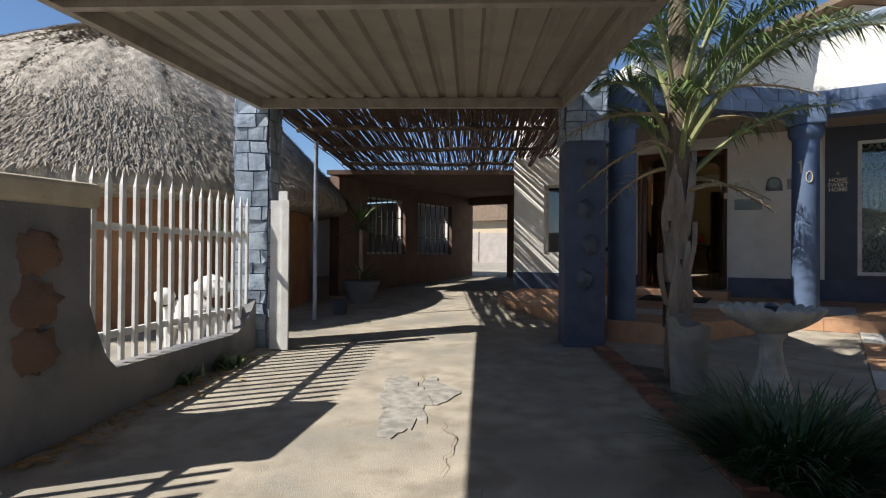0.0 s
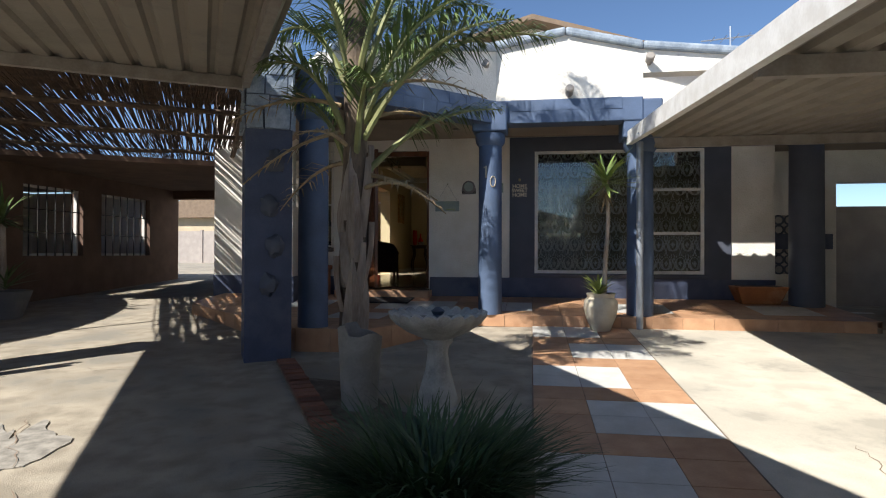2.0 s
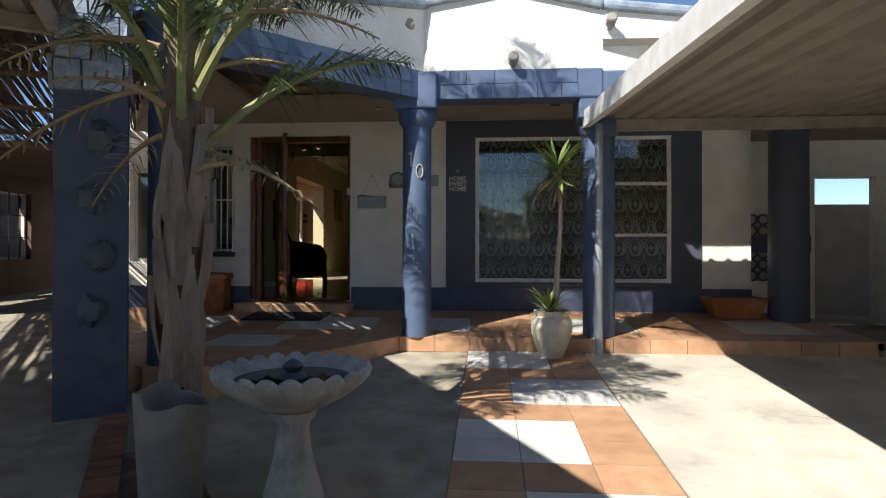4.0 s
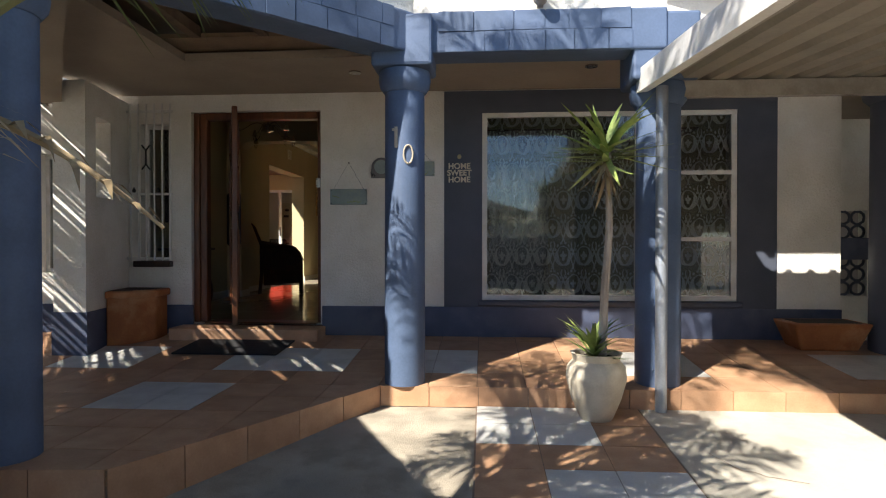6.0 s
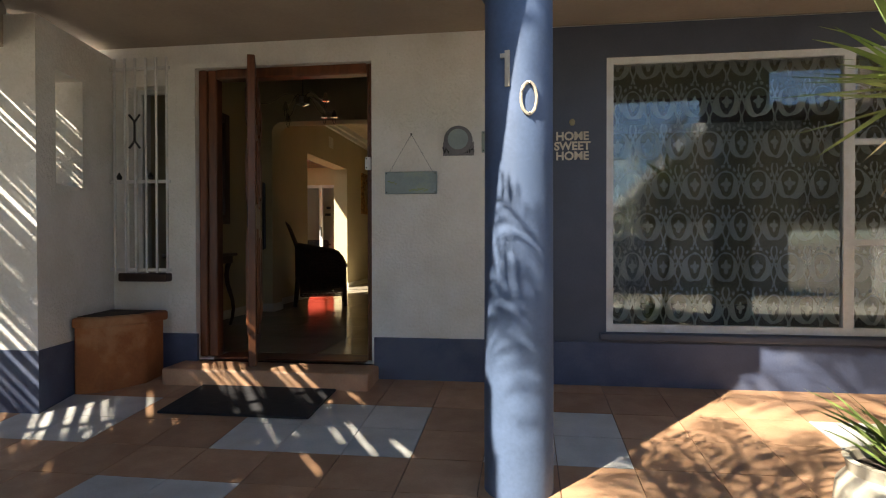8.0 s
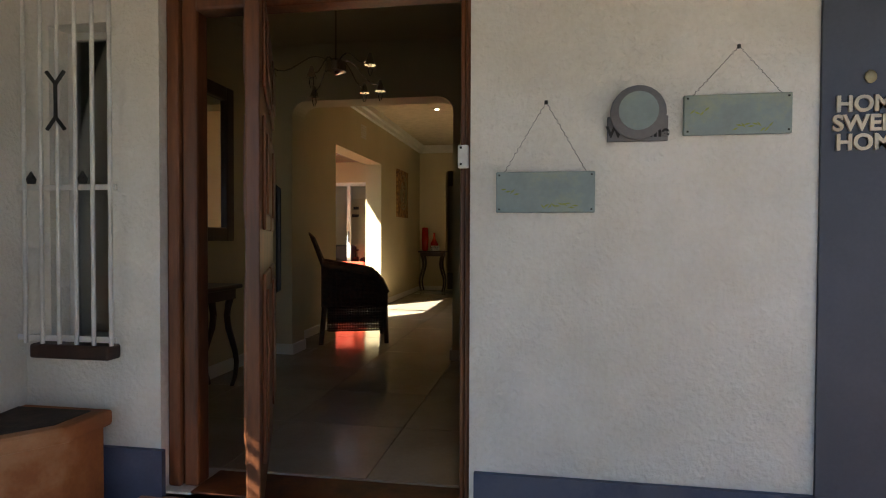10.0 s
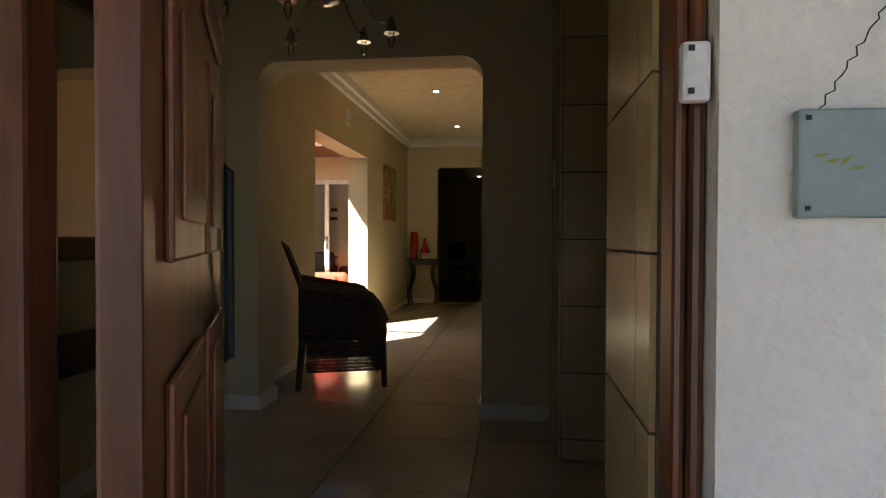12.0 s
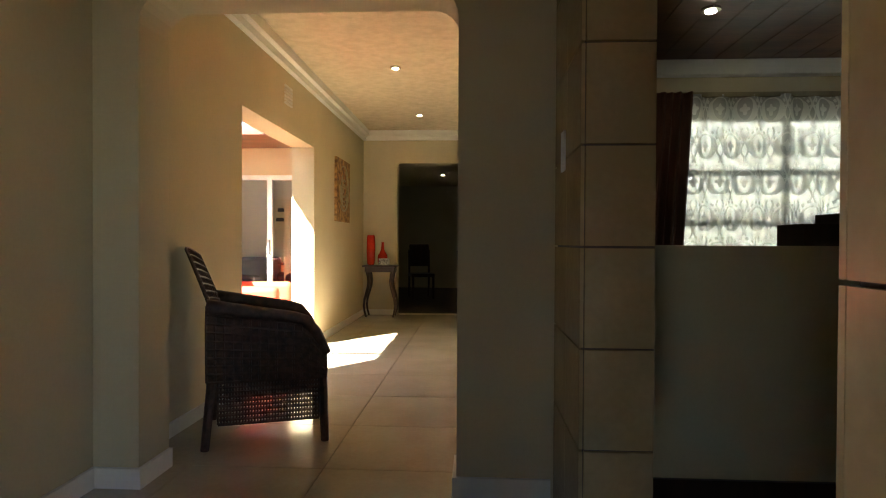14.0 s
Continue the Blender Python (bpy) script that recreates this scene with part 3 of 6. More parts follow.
RZ = lambda y: 2.31 + 0.083 * (y - 8.0)
rc = thing("carport", 5.0, 6.0, 0.15, "carport roof of ribbed sheeting with white fascia", "carport")
part("roof_sheet", sheet_roof(bmesh.new(), RZ, 2.36, 8.6, 8.30, -1.6, lambda u, w, z: (u, w, z + 0.06)), M_SHEET, rc, fix=False)
bm = bmesh.new()
box(bm, 2.27, 2.33, -1.6, 7.99, 0, 0.15)
for v in bm.verts:
    v.co.z += RZ(v.co.y) - 0.02
part("fascia", bm, M_STEELW, rc, "white painted fascia board")
for y in (7.98, 4.2, 1.3):
    part("purlin", box(bmesh.new(), 2.33, 8.6, y - 0.03, y + 0.03, RZ(y) - 0.055, RZ(y) + 0.05), M_BEAMST, rc)
for x, y in ((2.40, 7.86), (8.5, 7.86), (8.5, 1.3)):
    z0 = ground_z(x, y)
    part("pole", lathe(bmesh.new(), [(0.038, 0), (0.038, RZ(y) - z0)], x, y, z0, 16), M_GALV, rc, "galvanised steel pole", smooth=True)

# wall with pierced blocks and an open gate at the back of the carport
OPEN = (5.55, 6.3, 0.2, 2.08)
lat = [(4.72, 5.15, 0.75, 1.62), (6.75, 7.6, 0.75, 1.62)]
bm = wall_bm(bmesh.new(), "x", 10.25, 10.4, 4.2, 9.2, 0.0, 2.55, [OPEN] + lat)
structure("wall_carport_back", bm, M_WHITE, "white wall with pierced blocks behind the carport", "wall")
bm = box(bmesh.new(), 8.9, 9.1, -2, 10.25, 0, 2.4)
structure("wall_boundary_east", bm, M_WHITE, "plain white boundary wall", "wall")
bm = box(bmesh.new(), 4.4, 4.401, 9.4, 10.25, 0.2, 2.6)
box(bm, 4.2, 4.4, 9.65, 10.25, 0.2, 3.3)
structure("wall_corner", bm, M_WHITE, "white wall corner at the carport", "wall")
for gi, (a, b, z0, z1) in enumerate(lat):
    scr = thing("breeze_block_screen", a, 10.3, z0, "dark pierced breeze block screen in white wall", "screen", "breeze screens")
    bm = bmesh.new()
    nx, nz = round((b - a) / 0.145), round((z1 - z0) / 0.145)
    for i in range(nx):
        for j in range(nz):
            cx, cz = a + (i + 0.5) * (b - a) / nx, z0 + (j + 0.5) * (z1 - z0) / nz
            if gi == 0 or i < 6:
                o = part("block", tube(bmesh.new(), [(0.066 * math.cos(2 * math.pi * k / 10) + cx, 10.29, 0.066 * math.sin(2 * math.pi * k / 10) + cz) for k in range(11)], 0.014, 0.014, 5), M_SLATE, scr)
    bm.free()
bm = box(bmesh.new(), 4.72, 5.5, 10.235, 10.249, 1.12, 1.34)
box(bm, 6.35, 9.0, 10.235, 10.249, 1.12, 1.34)
structure("trim_band", bm, M_SKIRT_PILLAR_SHADE, "dark blue painted band on the carport wall", "trim")
gate = thing("side_gate", 6.3, 10.2, 0.2, "white painted steel gate standing open", "gate")
for z0, z1 in ((0.25, 2.0),):
    part("gate_leaf", box(bmesh.new(), 6.26, 6.30, 9.62, 10.24, z0, z1), M_STEELW, gate)
    part("lock", box(bmesh.new(), 6.235, 6.26, 9.66, 9.72, 1.05, 1.25), M_CHROME, gate)
# added hidden box keeps sun off the column; long roof shades yard wall
structure("ceiling_carport_back_sun_block", box(box(bmesh.new(), 4.41, 9.1, 7.85, 11.55, 2.58, 2.66), 3.47, 4.409, 7.92, 8.12, 2.44, 3.085), M_SOFFIT, "dull roof behind the carport with an added sun-blocking strip", "ceiling")
# yard behind the gate
bm = box(bmesh.new(), 4.6, 12.0, 11.6, 11.75, 0.2, 1.84)
structure("wall_back_yard", bm, M_PRECAST, "dark precast yard wall behind the gate", "wall")

# ---- left carport over the drive ----
LZ = lambda w: 2.52 - 0.07 * w
WID = 3.08
lc = thing("drive_carport", *cp(1.5, 2.0), "carport over the drive with ribbed sheet roof", "carport")
part("roof_sheet", sheet_roof(bmesh.new(), LZ, 0.0, WID, -0.22, 9.0, lambda u, w, z: cp(u, w, z + 0.05)), M_SHEET, lc, fix=False)
for w in (0.03, 2.98, 6.2, 8.9):
    part("crossbeam", box(bmesh.new(), 0, WID, w - 0.03, w + 0.03, LZ(w) - 0.05, LZ(w) + 0.045, CPM), M_BEAMST, lc)
    if w > 0.1:
        continue
    part("lip", box(bmesh.new(), 0, WID, w - 0.05, w - 0.031, LZ(w) + 0.0, LZ(w) + 0.07, CPM), M_SHEET, lc)
for u in (-0.02, WID):
    bm = box(bmesh.new(), u - 0.03, u + 0.03, -0.05, 9.0, -0.05, 0.10, CPM)
    for v in bm.verts:
        v.co.z += LZ((v.co - CORNER).dot(W))
    part("edge_beam", bm, M_BEAMST, lc)
for u in (-0.02, WID):
    p = cp(u, 8.8)
    part("pole", lathe(bmesh.new(), [(0.04, 0), (0.04, 2.3)], p.x, p.y, -0.25, 12), M_GALV, lc, smooth=True)

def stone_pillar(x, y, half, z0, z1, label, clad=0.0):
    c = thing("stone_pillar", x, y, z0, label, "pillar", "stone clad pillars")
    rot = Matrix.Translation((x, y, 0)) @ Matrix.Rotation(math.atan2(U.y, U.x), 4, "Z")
    part("core", box(bmesh.new(), -half, half, -half, half, z0, z1, rot), M_SKIRT_PILLAR_SHADE, c)
    rnd = random.Random(int(x * 100))
    for face in range(4):
        fr = rot @ Matrix.Rotation(face * math.pi / 2, 4, "Z")
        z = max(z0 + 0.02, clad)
        while z < z1 - 0.08:
            h = rnd.uniform(0.10, 0.2)
            x0 = -half
            while x0 < half - 0.03:
                w = min(rnd.uniform(0.12, 0.3), half - x0)
                d = rnd.uniform(0.012, 0.035)
                bm = box(bmesh.new(), x0 + 0.006, x0 + w - 0.006, -half - d, -half - 0.002, z + 0.006, min(z + h, z1) - 0.006, fr)
                for v in bm.verts:
                    v.co += 0.02 * noise.noise_vector(v.co * 11)
                part("stone", bm, M_STONE, c)
                x0 += w
            z += h
    return c

stone_pillar(*cp(-0.12, -0.22).xy, 0.17, -0.02, 2.62, "blue painted stone clad pillar by the fence")
# bare dark core below 2.12 stands in for shade on the stones
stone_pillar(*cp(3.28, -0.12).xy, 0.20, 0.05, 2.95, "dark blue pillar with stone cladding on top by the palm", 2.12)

for k, z in enumerate((0.75, 1.1, 1.45, 1.85)):
    p = cp(3.28 + 0.05 * (k % 2), -0.12) + W * 0.205
    tagged(part("wall_stone", blob(bmesh.new(), (p.x, p.y, z), (0.085, 0.05, 0.10), 0.5, 5 + k), M_SLATE, smooth=True), "dark rough stone set into the blue pillar", "stone", "stones set in the pillar")

# ---- reed pergola ----
pg = thing("reed_pergola", *cp(1.5, -3), "pergola of dry reeds on timber poles", "pergola")
PZ = lambda w: 2.66 + 0.012 * w
for w in (-0.25, -1.55, -2.9, -4.3, -5.7):
    part("crosspole", tube(bmesh.new(), [cp(u, w + 0.05 * math.sin(u * 3), PZ(w) - 0.05 + 0.012 * math.sin(u * 5 + w)) for u in np.linspace(-0.1, 3.3, 9)], 0.035, 0.028, 7), M_TIMBER, pg)
for u in (0.05, 3.15):
    part("side_pole", tube(bmesh.new(), [cp(u, w, PZ(w) - 0.10) for w in np.linspace(0, -5.9, 6)], 0.04, 0.035, 7), M_TIMBER, pg)
bm = bmesh.new()
rnd = random.Random(4)
u = -0.15
while u < 3.55:
    w0 = rnd.uniform(-0.1, 0.05)
    ph, am = rnd.uniform(0, 6), rnd.uniform(0.006, 0.03)
    drift = rnd.uniform(-0.10, 0.10)
    lift = rnd.uniform(0, 0.05)
    pts = [cp(u + drift * k / 9 + am * math.sin(ph + k * 1.3), w0 - 0.64 * k, PZ(-0.64 * k) + lift + 0.012 * math.sin(ph + 2.1 * k)) for k in range(10)]
    tube(bm, pts, rnd.uniform(0.008, 0.015), 0.007, 4)
    u += rnd.uniform(0.004, 0.016)
# extra short reeds added to block sun stripes on the porch floor
u = 0.9
while u < 3.55:
    ph = rnd.uniform(0, 6)
    pts = [cp(u + 0.02 * math.sin(ph + k * 1.1), -0.1 - 0.31 * k, PZ(-0.31 * k) - 0.012 + 0.01 * math.sin(ph + 2 * k)) for k in range(5)]
    tube(bm, pts, rnd.uniform(0.008, 0.014), 0.007, 4)
    u += rnd.uniform(0.006, 0.014)
ob = part("reeds", bm, M_REED, pg, fix=False)
ob["kind"] = "stuff"
for u, w in ((0.05, -1.95), (0.05, -5.7)):
    p = cp(u, w)
    z0 = ground_z(p.x, p.y)
    part("pole", lathe(bmesh.new(), [(0.03, 0), (0.03, PZ(w) - z0 - 0.08)], p.x, p.y, z0, 12), M_GALV, pg, "grey steel pole", smooth=True)

# covered passage beyond
bm = bmesh.new()
prism(bm, [(-6.6, 7.95), (-3.62, 9.7), (-3.62, 13.2), (-7.4, 13.2)], 2.40, 2.48)
structure("ceiling_passage", bm, M_BROWNW, "dark roof over the passage", "ceiling")
bm = box(bmesh.new(), -5.55, -3.62, 13.0, 13.2, 0.1, 2.4)
box(bm, -7.0, -5.55, 13.0, 13.2, 2.22, 2.4)
structure("wall_passage_end", bm, M_BROWNW, "dark brown wall at the passage end", "wall")
W1, W2 = (9.1, 10.35, 0.98, 2.12), (10.8, 12.2, 0.98, 2.12)
bm = wall_bm(bmesh.new(), "y", -6.85, -6.62, 8.3, 13.2, 0.1, 2.5, [W1, W2])
structure("wall_outbuilding", bm, M_BROWNW, "brown rough walled outbuilding beside the drive", "wall")
bm = box(bmesh.new(), -10.5, -10.3, 8.6, 13.4, 0.1, 2.4)
box(bm, -10.5, -6.85, 13.2, 13.4, 0.1, 2.4)
# added out of view; its gap by the windows leaves the wall partly lit
structure("roof_outbuilding_shade", box(bmesh.new(), -10.5, -7.5, 8.3, 13.4, 2.45, 2.52), M_ROOF, "unseen partial roof added to shade the outbuilding interior", "roof")
structure("wall_outbuilding_back", bm, M_WHITE, "white inner wall of the outbuilding", "wall")
for wi, (a, b, z0, z1) in enumerate((W1, W2)):
    wd = thing("window_%d" % (wi + 1), -6.62, a, z0, "barred window with dark steel frame in the outbuilding", "window", kind="structure")
    for q in (a, b - 0.04):
        part("window_frame", box(bmesh.new(), -6.78, -6.72, q, q + 0.04, z0, z1), M_STEELW, wd)
    for q in (z0, z1 - 0.04):
        part("window_frame", box(bmesh.new(), -6.78, -6.72, a + 0.04, b - 0.04, q, q + 0.04), M_STEELW, wd)
    for k in range(1, 7):
        y = a + (b - a) * k / 7
        part("bar", box(bmesh.new(), -6.70, -6.685, y - 0.008, y + 0.008, z0, z1), M_BLACK, wd)
    for zz in (0.33, 0.66):
        z = z0 + (z1 - z0) * zz
        part("bar", box(bmesh.new(), -6.684, -6.67, a, b, z - 0.008, z + 0.008), M_BLACK, wd)
# far wall and house seen through the passage
bm = bmesh.new()
for k in range(12):
    box(bm, -26 + k * 2.0 + 0.06, -24 + k * 2.0, 30, 30.1, 0.4, 2.2)
    box(bm, -26 + k * 2.0 - 0.06, -26 + k * 2.0 + 0.06, 29.95, 30.12, 0.4, 2.25)
structure("wall_far", bm, M_PRECAST, "precast concrete panel boundary wall", "wall")
fh = thing("far_house", -18, 36, 0.2, "cream neighbouring house with brown gable roof", "house")
part("wall", box(bmesh.new(), -21.5, -15, 34, 40, 0.4, 3.3), M_FARW, fh)
bm = bmesh.new()
a = [bm.verts.new((-18.2 + dx, y, z)) for y in (33.6, 40.4) for dx, z in ((-4.0, 3.15), (0, 4.7), (4.0, 3.15))]
for f in ((0, 1, 4, 3), (1, 2, 5, 4), (0, 2, 1), (3, 4, 5), (0, 3, 5, 2)):
    bm.faces.new([a[i] for i in f])
part("roof", bm, M_ROOF, fh)

# ---- rondavel ----
RX, RY = -8.95, 5.65
def spread(x, y):
    """The roof runs on further away from the drive."""
    k = (x - RX) * 0.839 + (y - RY) * 0.544
    g = 0.95 * k if k < 0 else -0.06 * k
    return x + 0.839 * g, y + 0.544 * g
def swell(x, y):
    """Thatch bulges outwards half way up."""
    r = math.hypot(x - RX, y - RY)
    return 0.30 * math.sin(math.pi * min(1.0, max(0.0, r / 4.0)))
rd = thing("rondavel", RX, RY, 0, "round ochre hut with grey thatched conical roof", "hut")
part("wall", lathe(bmesh.new(), [(3.0, 0), (3.0, 2.1)], RX, RY, 0, 48), M_ORANGE, rd, smooth=True)
bm = bmesh.new()
prof = [(3.72, 1.66), (3.86, 1.74), (3.84, 1.88), (3.3, 2.32), (2.6, 2.92), (1.9, 3.48), (1.2, 4.0), (0.6, 4.42), (0.2, 4.66), (0.05, 4.70)]
lathe(bm, prof, RX, RY, 0, 160)
for v in bm.verts:
    k = 0.05 * noise.noise(v.co * 3.1) + 0.04 * noise.noise(v.co * 11.0)
    v.co += Vector((v.co.x - RX, v.co.y - RY, 1.5)).normalized() * k
    v.co.z += swell(v.co.x, v.co.y) if v.co.z > 1.8 else 0.0
    v.co.x, v.co.y = spread(v.co.x, v.co.y)
part("thatch", bm, M_THATCH, rd, "weathered grey thatch", smooth=True)
bm = bmesh.new()
rnd = random.Random(8)
vv, ff = [], []
for k in range(42000):
    t = rnd.random() ** 0.62
    a = rnd.uniform(-2.3, 1.5)
    r = 0.3 + 3.55 * t
    z = 4.62 - (r - 0.3) * 0.783 + 0.04
    rr = r + rnd.uniform(0.0, 0.04)
    L, wd = rnd.uniform(0.08, 0.24), rnd.uniform(0.008, 0.018)
    lift = rnd.uniform(0.02, 0.075)
    ca, sa = math.cos(a), math.sin(a)
    s = rnd.uniform(-0.03, 0.03)
    b = len(vv)
    vv += [(RX + rr * ca - wd * sa, RY + rr * sa + wd * ca, z), (RX + rr * ca + wd * sa, RY + rr * sa - wd * ca, z),
           (RX + (rr + L * 0.8) * ca - s * sa, RY + (rr + L * 0.8) * sa + s * ca, z - L * 0.62 + lift)]
    vv[b:] = [(*spread(q[0], q[1]), q[2] + swell(q[0], q[1])) for q in vv[b:]]
    ff.append((b, b + 1, b + 2))
bm.free()
me = bpy.data.meshes.new("straw")
me.from_pydata(vv, [], ff)
me.materials.append(M_THATCH)
st = new("straw", me)
st.parent, st.matrix_parent_inverse = rd, rd.matrix_basis.inverted()
st["kind"] = "stuff"

# ---- fence, low wall, boundary wall ----
F0, F1 = Vector((-3.0, 2.03, 0)), Vector((-4.05, 4.2, 0))
bm = bmesh.new()
side = (F1 - F0).normalized().cross(Vector((0, 0, 1))) * 0.09
rows = []
for k in range(25):
    s = k / 24
    p = F0.lerp(F1, s)
    z = 0.22 + 0.55 * max(0, 1 - s / 0.12) ** 1.5 + 0.3 * max(0, (s - 0.8) / 0.2) ** 2
    rows.append([bm.verts.new((p.x + q * side.x, p.y + q * side.y, zz)) for q, zz in ((-1, -0.3), (1, -0.3), (1, z), (-1, z))])
for a, b in zip(rows, rows[1:]):
    for i in range(4):
        bm.faces.new((a[i], a[(i + 1) % 4], b[(i + 1) % 4], b[i]))
bm.faces.new(rows[0])
bm.faces.new(rows[-1])
structure("wall_low", bm, M_GREYW, "low grey rendered wall curving up under the fence", "wall")
fence = thing("palisade_fence", F0.x, F0.y, 0.3, "white painted steel palisade fence on low wall", "fence")
N = 17
for k in range(N):
    p = F0.lerp(F1, 0.01 + 0.98 * k / (N - 1))
    m = Matrix.Translation(p) @ Matrix.Rotation(math.atan2((F1 - F0).y, (F1 - F0).x), 4, "Z")
    bm = box(bmesh.new(), -0.022, 0.022, -0.012, 0.012, 0.24, 1.46, m)
    a = [bm.verts.new(m @ Vector(c)) for c in ((-0.022, -0.012, 1.46), (0.022, -0.012, 1.46), (0.022, 0.012, 1.46), (-0.022, 0.012, 1.46), (0, 0, 1.56))]
    for i in range(4):
        bm.faces.new((a[i], a[(i + 1) % 4], a[4]))
    part("slat", bm, M_STEELW, fence)
m = Matrix.Translation(F0) @ Matrix.Rotation(math.atan2((F1 - F0).y, (F1 - F0).x), 4, "Z")
for z in (0.40, 1.14):
    part("rail", box(bmesh.new(), 0, (F1 - F0).length, 0.0125, 0.05, z, z + 0.05, m), M_STEELW, fence)
gl = thing("driveway_gate", -3.72, 4.25, 0.0, "white sheet steel gate folded open", "gate")
m = Matrix.Translation((-3.78, 4.28, 0)) @ Matrix.Rotation(math.atan2(-W.y, -W.x), 4, "Z")
part("gate_leaf", box(bmesh.new(), 0, 0.05, -0.16, 0.02, 0.02, 1.52, m), M_STEELW, gl)
part("gate_leaf", box(bmesh.new(), 0.06, 0.10, -0.13, -0.04, 0.02, 1.62, m), M_STEELW, gl)
part("stile", box(bmesh.new(), -0.02, 0.0, -0.17, -0.10, 0.02, 1.52, m), M_STEELW, gl)

Q = Vector((-1.35, -2.2))
F2 = F0 + (Vector((*Q, 0)) - F0).normalized() * 0.95
structure("wall_street", wall_line(bmesh.new(), F0.xy, F2.xy, 0.26, -0.4, 1.27, 1.25), M_GREYW, "dark grey rendered boundary pier beside the drive", "wall")
bm = wall_line(bmesh.new(), (F0.x - 0.02, F0.y + 0.04), (F2.x + 0.02, F2.y - 0.05), 0.36, 1.255, 1.41, 1.39)
sc = structure("wall_cap", bm, M_CAP, "sandstone coloured coping on the boundary pier", "coping")
bevel(sc, 0.03)
structure("wall_low_street", wall_line(bmesh.new(), F2.xy, Q, 0.18, -0.4, 0.18, 0.12), M_GREYW, "low grey rendered wall under the street palings", "wall")
fence2 = thing("palisade_fence", F2.x, F2.y, 0.15, "white painted steel palisade fence towards the street", "fence")
m2 = Matrix.Translation(F2) @ Matrix.Rotation(math.atan2(Q.y - F2.y, Q.x - F2.x), 4, "Z")
L2 = (Q - F2.xy).length
for k in range(25):
    u = 0.08 + (L2 - 0.12) * k / 24
    part("slat", box(bmesh.new(), u - 0.022, u + 0.022, -0.012, 0.012, 0.14, 1.40, m2), M_STEELW, fence2)
for z in (0.32, 1.05):
    part("rail", box(bmesh.new(), 0, L2, 0.0125, 0.05, z, z + 0.05, m2), M_STEELW, fence2)
dirw = (Vector((*Q, 0)) - F0).normalized()
nrm = Vector((-dirw.y, dirw.x, 0))
nrm = nrm if nrm.x > 0 else -nrm
for k, z in enumerate((0.98, 0.70, 0.44)):
    p = F0 + dirw * 0.42 + nrm * 0.13 + Vector((0, 0, z))
    ob = tagged(part("wall_stone", blob(bmesh.new(), p, (0.05, 0.15, 0.13), 0.5, k), M_BROWNW, smooth=True), "dark red stone set into the grey wall", "stone", "stones set in the wall")

# closing walls round the yard
bm = box(bmesh.new(), -14, 9.1, -7.2, -7.0, -0.3, 2.0)
structure("wall_boundary_south", bm, M_PRECAST, "plain boundary wall along the street", "wall")

# ---- interior shell ----
FZ, HC = 0.53, 3.2
bm = bmesh.new()
box(bm, -2.62, -2.37, 9.65, 12.10, 0.3, HC)
structure("wall_hall_west", bm, M_CREAM, "cream painted wall of the entrance hall", "wall")
# arch between hall and passage, with rounded top corners
bm = bmesh.new()
box(bm, -2.62, -2.16, 12.10, 12.36, 0.3, HC)
box(bm, -0.75, -0.335, 12.10, 12.36, 0.3, HC)
box(bm, -2.16, -0.75, 12.10, 12.36, 2.72, HC)
for sx, cx in ((1, -2.16), (-1, -0.75)):
    R = 0.13
    pts = [(cx, 2.72)] + [(cx + sx * (R - R * math.sin(a)), 2.72 - R + R * math.cos(a)) for a in np.linspace(0, math.pi / 2, 7)]
    f = [bm.verts.new((x, 12.10, z)) for x, z in pts]
    g = [bm.verts.new((x, 12.36, z)) for x, z in pts]
    bm.faces.new(f)
    bm.faces.new(list(reversed(g)))
    for i in range(len(f)):
        bm.faces.new((f[i], g[i], g[(i + 1) % len(f)], f[(i + 1) % len(f)]))
structure("wall_arch", bm, M_CREAM, "cream wall with a round-cornered archway", "wall")
SIDE = (13.8, 15.73, FZ, 2.62)
bm = wall_bm(bmesh.new(), "y", -2.62, -2.38, 12.36, 18.7, 0.3, 3.4, [SIDE])
structure("wall_passage_west", bm, M_CREAM, "cream passage wall with opening to the sunroom", "wall")
bm = box(bmesh.new(), -0.62, -0.4, 12.36, 18.7, 0.3, 3.4)
structure("wall_passage_east", bm, M_CREAM, "cream passage wall", "wall")
DDOOR = (-1.87, -0.75, FZ, 2.82)
bm = wall_bm(bmesh.new(), "x", 18.46, 18.7, -2.38, -0.62, 0.3, 3.4, [DDOOR])
for sx, cx in ((1, -1.87),):
    R = 0.07
    pts = [(cx, 2.82)] + [(cx + sx * (R - R * math.sin(a)), 2.82 - R + R * math.cos(a)) for a in np.linspace(0, math.pi / 2, 6)]
    bm.faces.new([bm.verts.new((x, 18.462, z)) for x, z in pts])
structure("wall_passage_end_inner", bm, M_CREAM, "cream end wall with doorway to the dining room", "wall")
bm = box(bmesh.new(), -2.62, 4.4, 9.65, 12.3, HC, HC + 0.05)
structure("ceiling_hall", bm, M_CREAM, "cream painted hall ceiling", "ceiling")
bm = box(bmesh.new(), -2.62, -0.4, 12.30, 18.7, 3.3, 3.36)
structure("ceiling_passage_inner", bm, M_CEIL, "stippled cream passage ceiling", "ceiling")
bm = bmesh.new()
for a, b, c, d in ((-2.38, -2.28, 12.36, 18.46), (-0.72, -0.62, 12.36, 18.46)):
    box(bm, a, b, c, d, 3.22, 3.30)
for dx, z0, z1 in ((0.05, 3.16, 3.22),):
    box(bm, -2.38, -2.38 + dx, 12.36, 18.46, z0, z1)
